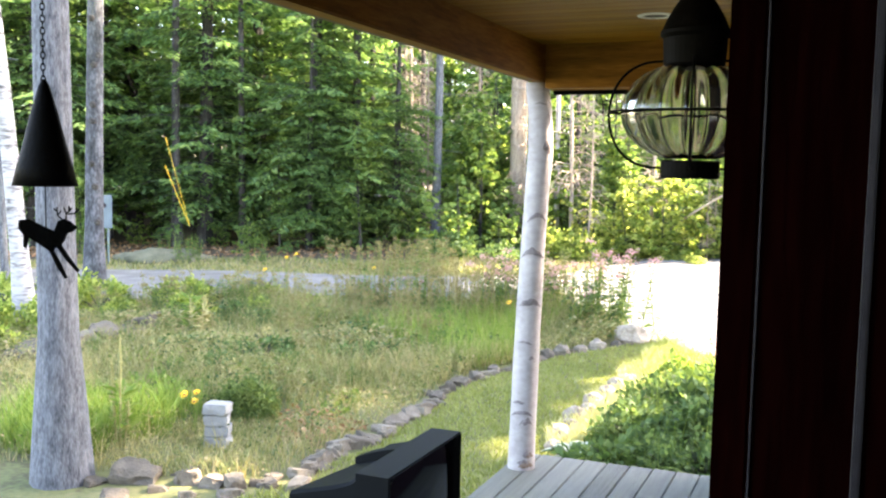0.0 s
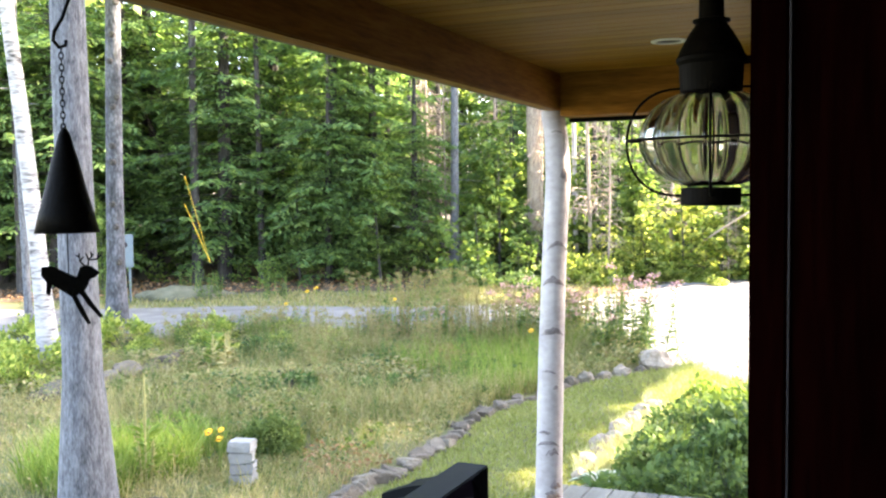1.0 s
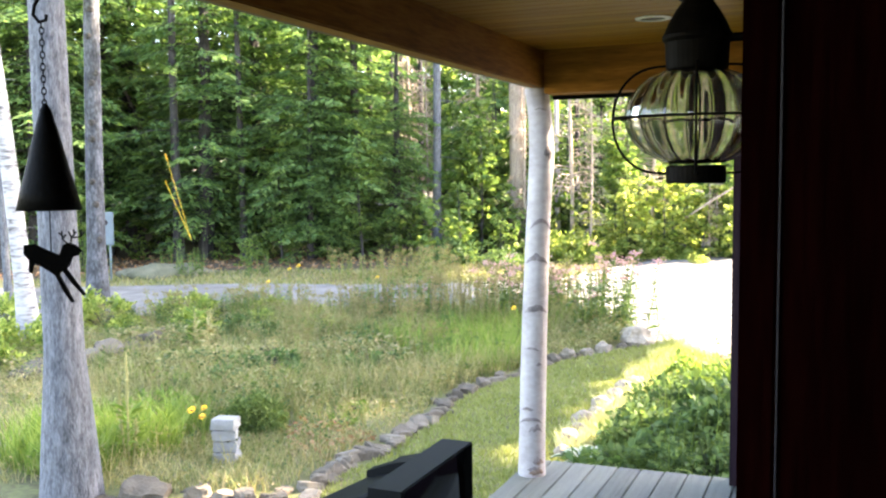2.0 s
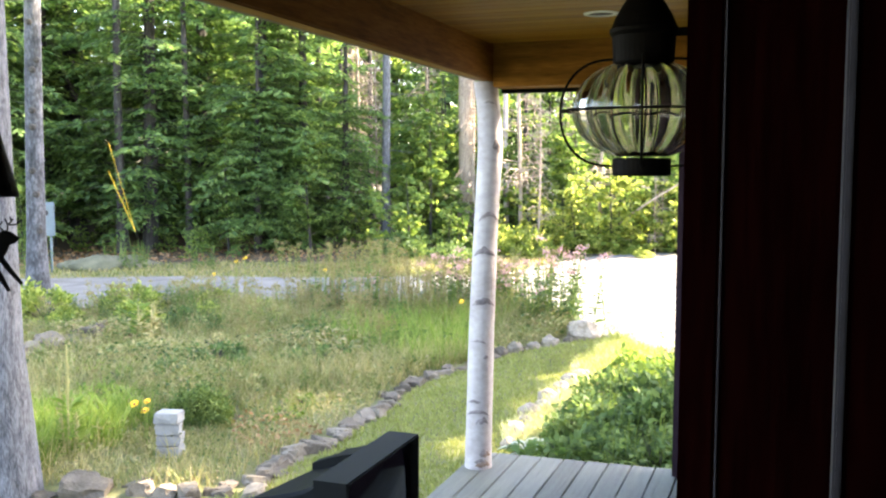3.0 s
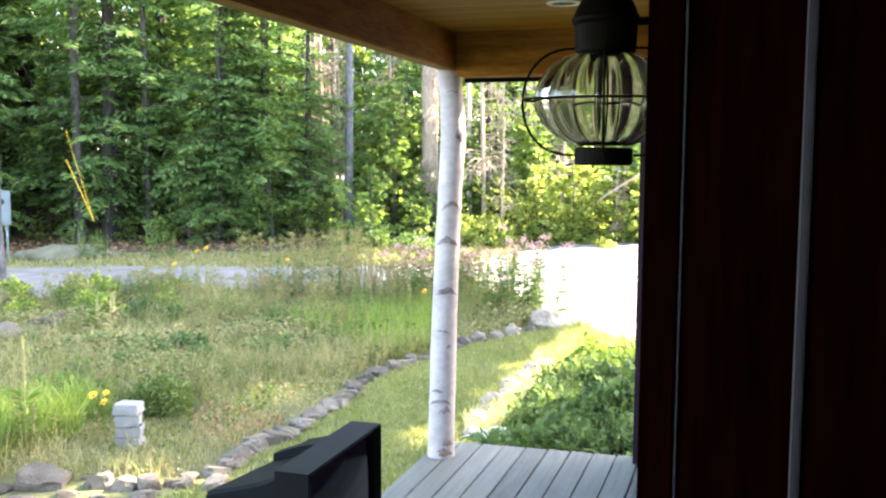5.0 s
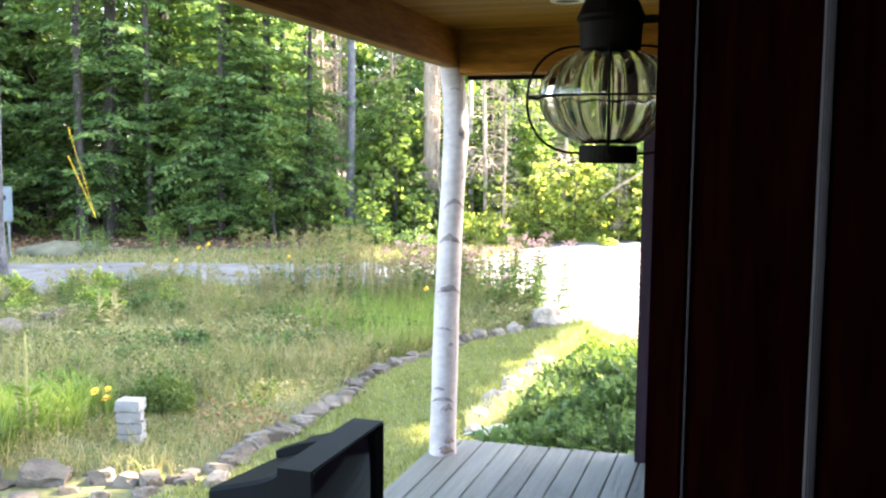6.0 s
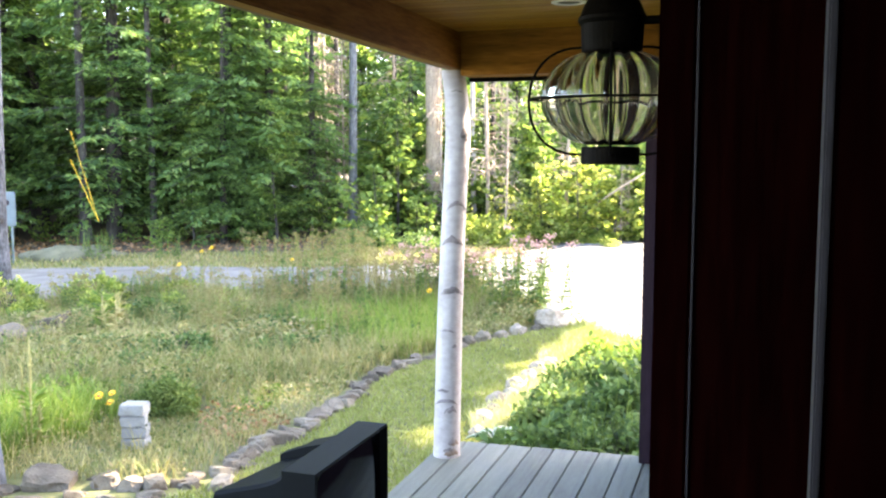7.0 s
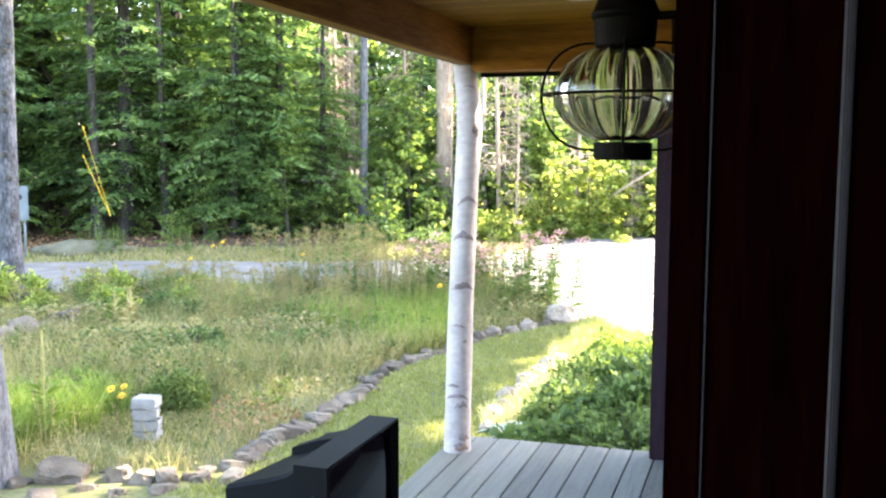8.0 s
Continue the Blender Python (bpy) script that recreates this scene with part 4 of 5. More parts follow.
# ---- wall lantern ----
LX, LY = -0.305, 2.17
lantern = empty("wall_lantern", (LX, LY, 0))
tagged(lantern, "dark bronze onion lantern with ribbed clear glass", "lantern")
base_cup = part("base_cup", lathe([(0.0, 1.708), (0.062, 1.708), (0.066, 1.712), (0.066, 1.746), (0.063, 1.749), (0.0, 1.749)], 36), "bronze", lantern, smooth=False)
outer = [(r * 0.96, z - 0.011) for r, z in ((0.058, 1.764), (0.085, 1.772), (0.118, 1.790), (0.143, 1.815), (0.157, 1.845), (0.160, 1.872), (0.153, 1.902), (0.135, 1.932), (0.105, 1.957), (0.075, 1.970), (0.060, 1.975))]
globe = part("glass_globe", lathe(outer + [(r - 0.0035, z) for r, z in outer[::-1]], 144, 0.055, 18, 11), "glass", lantern, "clear melon ribbed glass globe", smooth=True)
globe.visible_shadow = False
part("cap", lathe([(0.0, 1.951), (0.069, 1.951), (0.071, 1.958), (0.068, 1.964), (0.071, 2.022), (0.077, 2.030), (0.077, 2.038), (0.072, 2.046), (0.064, 2.066), (0.048, 2.094), (0.038, 2.108), (0.034, 2.114), (0.041, 2.118), (0.041, 2.123), (0.028, 2.127), (0.026, 2.20), (0.030, 2.205), (0.024, 2.215), (0.0, 2.222)], 36), "bronze", lantern, "dark bronze chimney cap")
part("collar", lathe([(0.050, 1.755), (0.054, 1.757), (0.046, 1.764), (0.030, 1.766), (0.0, 1.766)], 24), "bronze", base_cup)
for k in range(4):
    a = radians(-82 + 90 * k)
    prof = [(0.066 + 0.121 * math.sin(t) ** 0.8, 1.852 + 0.121 * math.cos(t)) for t in np.linspace(0, math.pi, 25)]
    part("cage_wire", tube([(r * math.cos(a), r * math.sin(a), z) for r, z in prof], 0.0031, 6), "bronze", lantern)
part("cage_ring", tube([(0.186 * math.cos(t), 0.186 * math.sin(t), 1.858 + 0.0050 * math.sin(t)) for t in np.linspace(0, 2 * math.pi, 49)], 0.0031, 6, cap=False), "bronze", lantern)
arm = part("arm", tube([(0.06, 0, 2.03), (0.15, 0, 2.03), (0.223, 0, 2.03)], 0.010, 10), "bronze", lantern)
part("back_plate", lathe([(0.0, 0.0), (0.055, 0.0), (0.055, 0.008), (0.04, 0.014), (0.0, 0.014)], 24), "bronze", arm).matrix_basis = pose(0.224, 0, 2.03, 0, -90)

# ---- hanging bell and its ornament ----
BX, BY = -1.623, 1.5615
bell = empty("wind_bell", (BX, BY, 0))
tagged(bell, "black iron wind bell on a chain under the beam", "wind bell")
hook = [(0.0, 0.0, 2.236), (0.012, 0.012, 2.215), (0.012, 0.012, 2.18), (0.002, 0.002, 2.14), (-0.010, -0.010, 2.11), (-0.012, -0.012, 2.09), (-0.004, -0.004, 2.075), (0.006, 0.006, 2.08), (0.007, 0.007, 2.092)]
part("hook", tube(hook, 0.0042, 8), "iron", bell, smooth=True)
link_me = None
for k in range(15):
    if link_me is None:
        link_me = mesh_of("chain_link", tube([(0.0045 * math.cos(t), 0, 0.0085 * math.sin(t)) for t in np.linspace(0, 2 * math.pi, 13)], 0.0016, 5, cap=False))
    ob = part("chain_link", link_me, "iron", bell)
    ob.matrix_basis = pose(-0.001, -0.001, 2.070 - 0.0132 * k, 0, 0, 46 if k % 2 else 136)
bm = lathe([(0.004, 1.898), (0.012, 1.884), (0.030, 1.82), (0.046, 1.755), (0.060, 1.705), (0.070, 1.662), (0.067, 1.662), (0.056, 1.71), (0.026, 1.815), (0.004, 1.872)], 20)
bell_body = part("bell_body", bm, "iron", bell, "flared matt black bell", smooth=True)
part("clapper_cord", tube([(0, 0, 1.72), (0, 0, 1.60), (0.0, 0.0, 1.555)], 0.0016, 5), "iron", bell_body)
RIGHT = Vector((math.cos(radians(46)), math.sin(radians(46)), 0))
DEER = [(92, 480), (108, 478), (130, 490), (146, 498), (152, 482), (162, 478), (172, 482), (183, 492), (176, 500), (168, 502), (163, 515), (158, 522), (172, 545), (186, 566), (182, 570), (164, 548),
        (150, 526), (146, 531), (158, 556), (167, 578), (162, 580), (150, 560), (138, 532), (122, 520), (108, 510), (104, 528), (98, 524), (99, 505), (91, 494)]


def plate_point(u, v, depth):
    off = RIGHT * ((u - 134) * 0.00134)
    back = Vector((-RIGHT.y, RIGHT.x, 0)) * depth
    return off + back + Vector((0, 0, 1.559 - (v - 500) * 0.00134))


bm = bmesh.new()
faces = [[bm.verts.new(plate_point(u, v, d)) for u, v in DEER] for d in (-0.002, 0.002)]
bm.faces.new(faces[0]), bm.faces.new(faces[1][::-1])
for k in range(len(DEER)):
    bm.faces.new((faces[0][k], faces[0][(k + 1) % len(DEER)], faces[1][(k + 1) % len(DEER)], faces[1][k]))
bmesh.ops.recalc_face_normals(bm, faces=bm.faces)
for stroke in (((160, 480), (152, 472), (151, 458)), ((152, 472), (158, 464)), ((165, 479), (166, 470), (174, 460)), ((168, 470), (180, 469), (187, 461)), ((166, 470), (162, 459)), ((152, 466), (146, 461)), ((180, 469), (182, 458)), ((171, 466), (170, 456))):
    tube([plate_point(u, v, 0) for u, v in stroke], 0.0019, 5, bm)
tagged(part("deer_ornament", bm, "iron"), "flat black iron leaping deer cutout on a cord", "ornament").location = (BX, BY, 0)

# ---- ceiling light ----
ring = empty("ceiling_light", (-0.79, 4.21, 2.415))
tagged(ring, "white trimmed recessed light in the porch ceiling", "ceiling light")
part("trim_ring", lathe([(0.055, -0.001), (0.058, -0.007), (0.078, -0.005), (0.080, -0.001)], 28), "trimwhite", ring, "white enamelled ring")
part("lamp_face", lathe([(0.0, -0.0015), (0.056, -0.0015)], 28), "edge_grey", ring)

# ---- stones ----


def rock(seed, sx, sy, sz):
    bm = bmesh.new()
    bmesh.ops.create_icosphere(bm, subdivisions=3, radius=0.5)
    off = Vector((seed * 3.7, seed * 1.3, seed * 2.1))
    for v in bm.verts:
        n = v.co.normalized()
        k = 1 + 0.50 * noise.noise(n * 1.1 + off) + 0.26 * noise.noise(n * 2.6 + off) + 0.10 * noise.noise(n * 6 + off)
        q = Vector((max(-0.38, min(0.41, n.x * 0.5 * k)), max(-0.40, min(0.36, n.y * 0.5 * k)), max(-0.35, min(0.32, n.z * 0.5 * k))))
        v.co = Vector((q.x * sx * 1.35, q.y * sy * 1.35, (q.z + 0.2) * sz * 1.4))
    return mesh_of("border_stone", bm)


rocks = [rock(i + 1, *s) for i, s in enumerate(((0.30, 0.22, 0.20), (0.25, 0.24, 0.17), (0.34, 0.24, 0.16), (0.24, 0.2, 0.22), (0.3, 0.26, 0.18)))]


def cobble(seed, sx, sy, sz):
    """A rounded, slightly lumpy stone."""
    bm = bmesh.new()
    bmesh.ops.create_icosphere(bm, subdivisions=3, radius=0.5)
    off = Vector((seed * 2.3, seed * 4.1, seed))
    for v in bm.verts:
        n = v.co.normalized()
        k = 1 + 0.34 * noise.noise(n * 1.3 + off) + 0.12 * noise.noise(n * 3.5 + off) + 0.05 * noise.noise(n * 8 + off)
        v.co = Vector((n.x * 0.5 * k * sx, n.y * 0.5 * k * sy, (max(-0.3, n.z * 0.5 * k) + 0.26) * sz))
    return mesh_of("border_stone", bm)


cobbles = [cobble(i + 1, *d) for i, d in enumerate(((0.42, 0.34, 0.34), (0.30, 0.28, 0.24), (0.24, 0.24, 0.20), (0.28, 0.24, 0.25)))]
rng = np.random.default_rng(3)


def stone(x, y, scale, turn=None, label="rough grey field stone in the garden border", lift=0.0, shape=None):
    ob = part("border_stone", shape or rocks[rng.integers(5)], "stone", smooth=False)
    ob.matrix_basis = Matrix.Translation((x, y, float(rise(x, y)) - 0.03 + lift)) @ Matrix.Rotation(rng.uniform(0, 6.28) if turn is None else turn, 4, 'Z') @ Matrix.Rotation(rng.uniform(-0.35, 0.35), 4, 'X') @ Matrix.Rotation(rng.uniform(-0.3, 0.3), 4, 'Y') @ Matrix.Scale(scale, 4)
    return tagged(ob, label, "stone", "garden border stones")


for i, (x, y) in enumerate(ROW):
    big = 1.0 if i == 0 else (0.6, 0.8, 0.6, 0.9, 0.7)[i - 1] if i < 6 else 0.85 if i in (1, 2, 4) else 0.95 if i == 28 else rng.uniform(0.5, 0.72) if i < 24 else rng.uniform(0.4, 0.6)
    ob = stone(x, y, big, label="pale tan boulder closing the garden border" if i == 0 else "rough grey field stone in the garden border", shape=cobbles[0] if i == 0 else cobbles[1 + i % 3] if i < 8 else None)
    if i in (0, 2):
        ob.material_slots[0].link = "OBJECT"
        ob.material_slots[0].material = M["pale_stone"]
    if 3 < i < 26:
        stone(x + rng.uniform(-0.07, 0.07), y + 0.13, rng.uniform(0.35, 0.6), lift=0.02)
        stone(x + rng.uniform(-0.12, 0.10), y + rng.uniform(-0.1, 0.1), rng.uniform(0.22, 0.4), lift=0.015)
for x, y, s in ((-8.06, 9.25, 1.5), (-8.06, 8.6, 1.4), (-8.03, 8.2, 1.3), (-8.03, 7.5, 1.5), (-7.97, 9.0, 1.1), (-8.1, 8.9, 1.2), (-8.3, 9.7, 1.4), (-8.1, 7.9, 1.0)):
    stone(x, y, s, label="large grey stone beneath the garden trees")
# edging stones in a pale colour that adds to the sunlit strip
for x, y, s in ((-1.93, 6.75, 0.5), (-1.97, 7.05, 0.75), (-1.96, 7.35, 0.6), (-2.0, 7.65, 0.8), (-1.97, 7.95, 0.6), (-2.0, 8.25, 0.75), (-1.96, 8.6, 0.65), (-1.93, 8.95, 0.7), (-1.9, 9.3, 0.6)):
    ob = stone(x, y, s, shape=cobbles[1 + int(y * 10) % 3], lift=0.05, label="edging stone beside the shrubs, coloured pale as in sun")
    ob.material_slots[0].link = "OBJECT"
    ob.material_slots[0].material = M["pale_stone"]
for x, y, s in ((-3.9, 4.95, 0.7), (-4.05, 5.1, 0.5), (-3.2, 5.2, 0.6), (-4.1, 4.45, 0.7), (-3.75, 5.0, 0.6)):
    stone(x, y, s)

stack = empty("block_stack", (-4.26, 5.74, float(rise(-4.26, 5.74))))
tagged(stack, "short stack of pale concrete blocks in the garden", "block stack")
for k in range(4):
    bm = box((-0.088, -0.075, 0), (0.088, 0.075, 0.077), 0.005)
    bmesh.ops.subdivide_edges(bm, edges=[e for e in bm.edges if e.calc_length() > 0.05], cuts=3, use_grid_fill=True)
    for v in bm.verts:
        v.co += Vector((1, 1, 0.3)) * 0.008 * noise.noise(v.co * 22 + Vector((k * 5, 0, 0)))
    ob = part("block", bm, "paver", stack)
    ob.matrix_basis = pose(rng.uniform(-0.008, 0.008), rng.uniform(-0.008, 0.008), 0.084 * k, 0, 0, 22 + rng.uniform(-8, 8))

# ---- shrubs ----


def mound(name, x, y, rx, ry, h, n, size, mat, seed, label, category="shrub", group=""):
    """A rounded shrub: short stems and leaves in uneven clumps."""
    rng = np.random.default_rng(seed)
    ob = empty(name, (x, y, float(rise(x, y))))
    bm = bmesh.new()
    for _ in range(14):
        a, e = rng.uniform(0, 6.28), rng.uniform(0.2, 0.8)
        tube([(0, 0, -0.03), (rx * e * 0.4 * math.cos(a), ry * e * 0.4 * math.sin(a), h * 0.4), (rx * e * math.cos(a), ry * e * math.sin(a), h * 0.75)], [0.008, 0.006, 0.002], 4, bm, cap=False)
    tagged(part("stalk", bm, "bark_dark", ob), kind="stuff")
    k = max(12, n // 60)
    d = rng.normal(0, 1, (k, 3))
    d /= np.linalg.norm(d, axis=1, keepdims=True)
    d[:, 2] = np.abs(d[:, 2])
    cc = d * rng.uniform(0.6, 1.02, (k, 1))
    c = cc[rng.integers(k, size=n)] + rng.normal(0, 0.13, (n, 3))
    c[:, 2] = np.clip(c[:, 2], 0.04, 2)
    way = c * (1, 1, 0.6) + rng.normal(0, 0.6, (n, 3)) + np.array([0, 0, 0.1])
    c = c * (rx, ry, h)
    s = rng.uniform(0.6, 1.3, n) * size
    tagged(part("foliage", quads("foliage", leaf_quads(rng, c, way, s, s * (0.55 if mat != "yew" else 0.26), 0.4)), mat, ob), kind="stuff")
    return tagged(ob, label, category, group)


mound("yew_bush", -4.60, 6.62, 0.31, 0.27, 0.275, 7000, 0.046, "yew", 1, "small dark clipped evergreen bush in the weeds")
for i, (x, y, r, h, n, s) in enumerate(((-1.25, 6.2, 0.42, 0.34, 2400, 0.06), (-0.72, 6.1, 0.5, 0.46, 2800, 0.06), (-1.3, 7.0, 0.42, 0.36, 2400, 0.065), (-0.78, 7.0, 0.5, 0.52, 2800, 0.065), (-1.25, 7.9, 0.45, 0.38, 2400, 0.07), (-0.7, 8.0, 0.5, 0.5, 2600, 0.07), (-1.2, 8.8, 0.42, 0.36, 2000, 0.07), (-0.7, 9.1, 0.5, 0.45, 2200, 0.07), (-0.3, 7.6, 0.5, 0.6, 2200, 0.07))):
    mound("garden_shrub", x, y, r, r, h * (1, 1, 1, 1.05, 1.1, 1.1, 1.1, 1.15, 1.1)[i], int(n * 1.05), s * (1.25, 0.85, 1.0, 1.3, 0.9, 1.2, 0.95, 1.05, 1.0)[i], ("shrub", "shrub", "shrub", "shrub", "shrub", "lush", "lush", "shrub", "shrub")[i], 40 + i, "leafy green perennial shrub beside the deck", group="shrubs beside the deck")

hosta = empty("hosta", (-1.66, 6.36, float(rise(-1.66, 6.36))))
tagged(hosta, "variegated hosta with cream edged leaves by the deck", "plant")
for k in range(26):
    a, L, h = rng.uniform(0, 6.28), rng.uniform(0.15, 0.25), rng.uniform(0.07, 0.19)
    bm = bmesh.new()
    rows = []
    for f in np.linspace(0, 1, 8):
        w = 0.056 * math.sin(math.pi * min(1, 0.08 + 0.92 * f)) ** 0.8
        c = Vector((L * f, 0, h * math.sin(1.9 * f) / math.sin(1.9) * (1.15 - 0.35 * f)))
        rows.append([bm.verts.new(c + Vector((0, w * t, 0.012 * abs(t)))) for t in (-1, -0.62, 0, 0.62, 1)])
    for p, q in zip(rows, rows[1:]):
        for t in range(4):
            bm.faces.new((p[t], q[t], q[t + 1], p[t + 1])).material_index = 1 if t in (0, 3) else 0
    leaf = part("leaf", bm, "shrub", hosta, smooth=True)
    leaf.data.materials.append(M["variegated"])
    leaf.matrix_basis = pose(0, 0, 0, 0, 0, math.degrees(a))

# ---- tall weeds and flowers ----


def stalk_plant(name, x, y, stems, height, seed, label, head=None, head_size=0.03, leaf=0.09, mat="lush", spread=0.12, straight=0.08, stem_mat="lush"):
    """Upright stems with narrow leaves and, where given, a flower head on each."""
    rng = np.random.default_rng(seed)
    ob = empty(name, (x, y, float(rise(x, y))))
    bm, q, heads = bmesh.new(), [], []
    for _ in range(stems):
        p0 = np.array([*rng.normal(0, spread, 2), -0.02])
        h = height * rng.uniform(0.7, 1.1)
        top = p0 + np.array([*rng.normal(0, straight, 2), h])
        tube([tuple(p0), tuple((p0 + top) / 2 + np.array([*rng.normal(0, 0.02, 2), 0])), tuple(top)], [0.006, 0.005, 0.003], 4, bm, cap=False)
        n = int(h * 45)
        s = rng.uniform(0.08, 0.92, n)
        az = rng.uniform(0, 6.28, n)
        way = np.stack([np.cos(az), np.sin(az), rng.uniform(-0.2, 0.7, n)], 1)
        L = leaf * rng.uniform(0.6, 1.2, n) * (1.15 - 0.6 * s)
        q.append(leaf_quads(rng, p0 + (top - p0) * s[:, None] + way * L[:, None] * 0.5, way, L, L * 0.26, 0.6))
        if head:
            m = 34
            c = top + rng.normal(0, 1, (m, 3)) * (head_size, head_size, head_size * 0.6)
            heads.append(leaf_quads(rng, c, rng.normal(0, 1, (m, 3)), np.full(m, head_size * 0.8), np.full(m, head_size * 0.6), 0.4))
    tagged(part("stalk", bm, stem_mat, ob), kind="stuff")
    tagged(part("foliage", quads("foliage", np.concatenate(q)), mat, ob), kind="stuff")
    if head:
        tagged(part("bloom", quads("bloom", np.concatenate(heads)), head, ob), kind="stuff")
    return tagged(ob, label, "plant")




def mullein(x, y, stems, seed):
    """Pale flower spikes over a rosette of soft leaves."""
    rng = np.random.default_rng(seed)
    ob = empty("mullein", (x, y, float(rise(x, y))))
    for dx, dy, h in stems:
        part("spike", tube([(dx * 0.4, dy * 0.4, -0.02), (dx * 0.8, dy * 0.8, h * 0.5), (dx, dy, h * 0.7), (dx, dy, h * 0.85), (dx, dy, h)], [0.010, 0.009, 0.014, 0.012, 0.005], 7), "pale_stalk", ob, "pale yellow flower spike")
        n = 60
        zz = rng.uniform(0.25, 0.98, n) * h
        c = np.stack([dx + rng.normal(0, 0.011, n), dy + rng.normal(0, 0.011, n), zz], 1)
        tagged(part("bud", quads("bud", leaf_quads(rng, c, rng.normal(0, 1, (n, 3)), np.full(n, 0.028), np.full(n, 0.014), 0.4)), "pale_stalk", ob), kind="stuff")
    n = 46
    az = rng.uniform(0, 6.28, n)
    way = np.stack([np.cos(az), np.sin(az), rng.uniform(0.2, 0.9, n)], 1)
    L = rng.uniform(0.10, 0.2, n)
    tagged(part("foliage", quads("foliage", leaf_quads(rng, way * L[:, None] * 0.5 + np.array([0, 0, 0.06]) + np.column_stack([0 * L, 0 * L, rng.uniform(0, 0.38, n)]), way, L * 0.9, L * 0.2, 0.6)), "lush", ob), kind="stuff")
    return tagged(ob, "tall pale mullein spikes in the weedy bed", "plant")


mullein(-4.86, 5.36, ((0.0, 0.0, 0.86), (-0.06, -0.02, 0.68), (0.05, 0.03, 0.36)), 2)
mullein(-7.4, 9.4, ((0.0, 0.0, 0.46), (0.16, 0.1, 0.5)), 4)
stalk_plant("mullein", -7.25, 9.5, 4, 0.5, 3, "pale upright stalks among the grass", "straw", 0.012, 0.16, "straw", 0.12, 0.04, "straw")
weeds = [stalk_plant("pink_weed", -4.6, 12.6, 9, 0.85, 4, "tall pink flowered weed at the road edge", "pink", 0.036, 0.11, "shrub", 0.2),
         stalk_plant("leafy_weed", -5.6, 12.7, 10, 0.8, 5, "tall leafy green weed at the road edge", None, 0.04, 0.12, "shrub", 0.22),
         stalk_plant("goldenrod", -6.6, 12.4, 8, 0.8, 6, "seeding goldenrod gone straw coloured", "seedhead", 0.04, 0.1, "grass", 0.2)]
dried = stalk_plant("dried_weed", -5.0, 12.2, 14, 0.95, 8, "brown dried weed stalks near the road", "seedhead", 0.03, 0.06, "seedhead", 0.16, 0.06, "seedhead")
for x, y, f in ((-4.5, 11.6, 1.0), (-4.75, 11.9, 0.9), (-5.6, 11.9, 0.85), (-6.1, 12.3, 0.8), (-5.3, 12.5, 0.9), (-6.7, 12.0, 0.7), (-4.2, 12.5, 0.8), (-7.2, 11.7, 0.6), (-6.0, 11.2, 0.6), (-5.0, 10.9, 0.6), (-5.5, 10.3, 0.55), (-6.6, 10.6, 0.5), (-4.5, 9.8, 0.5), (-5.9, 9.4, 0.45)):
    copy = copy_thing(dried, Matrix.Translation((x, y, float(rise(x, y)))) @ Matrix.Rotation(x * 5, 4, 'Z'))
    copy.scale = (f,) * 3
rng = np.random.default_rng(12)
for _ in range(70):
    x = rng.uniform(-9.6, -3.0)
    y = near_road(x) - abs(rng.normal(0.5, 0.6)) - 0.25
    if x < row_x(y) - 0.3:
        k = rng.choice(3, p=(0.3, 0.35, 0.35) if x > -6.0 else (0.0, 0.5, 0.5))
        c = copy_thing(weeds[k], Matrix.Translation((x, y, float(rise(x, y)))) @ Matrix.Rotation(rng.uniform(0, 6.28), 4, 'Z'))
        c.scale = (rng.uniform(0.7, 1.15) * (1 if x > -6.4 else 0.62),) * 3
for x, y, s, k in ((-0.95, 5.95, 0.6, 1), (-0.6, 6.2, 0.7, 1), (-1.3, 8.4, 0.6, 1), (-3.0, 12.3, 1.15, 1), (-2.82, 12.15, 1.25, 1), (-2.66, 12.3, 1.2, 0), (-2.9, 12.45, 1.3, 0), (-3.2, 12.4, 0.7, 0), (-2.9, 12.0, 0.6, 1)):
    c = copy_thing(weeds[k], Matrix.Translation((x, y, float(rise(x, y)))) @ Matrix.Rotation(x * 9, 4, 'Z'))
    c.scale = (s,) * 3
for _ in range(150):
    x, y = rng.uniform(-8.8, -3.6), rng.uniform(6.3, 12.3)
    if in_bed(np.array([x + 0.3]), np.array([y]))[0]:
        c = copy_thing(weeds[rng.choice((1, 2))], Matrix.Translation((x, y, float(rise(x, y)))) @ Matrix.Rotation(rng.uniform(0, 6.28), 4, 'Z'))
        c.scale = (rng.uniform(0.25, 0.7) * min(1, 0.45 + 0.1 * (y - 6)),) * 3


def daisy(x, y, height, size, seed, label):
    rng = np.random.default_rng(seed)
    ob = empty("yellow_flower", (x, y, float(rise(x, y))))
    stem = part("stem", tube([(0, 0, -0.02), (0.01, 0.01, height * 0.5), (0, 0.02, height)], [0.004, 0.004, 0.003], 5), "lush", ob)
    a = np.linspace(0, 2 * np.pi, 13)[:-1]
    way = np.stack([np.cos(a), np.sin(a) * 0.8, 0.3 + 0.5 * np.sin(a)], 1)
    part("petals", quads("petals", leaf_quads(rng, np.array([0, 0.02, height]) + way * size * 0.5, way, np.full(12, size), np.full(12, size * 0.45), 0.8)), "gold", ob)
    part("eye", lathe([(0.0, 0.012), (size * 0.25, 0.006), (size * 0.25, -0.004)], 10), "bark_dark", ob).location = (0, 0.02, height)
    return tagged(ob, label, "flower")


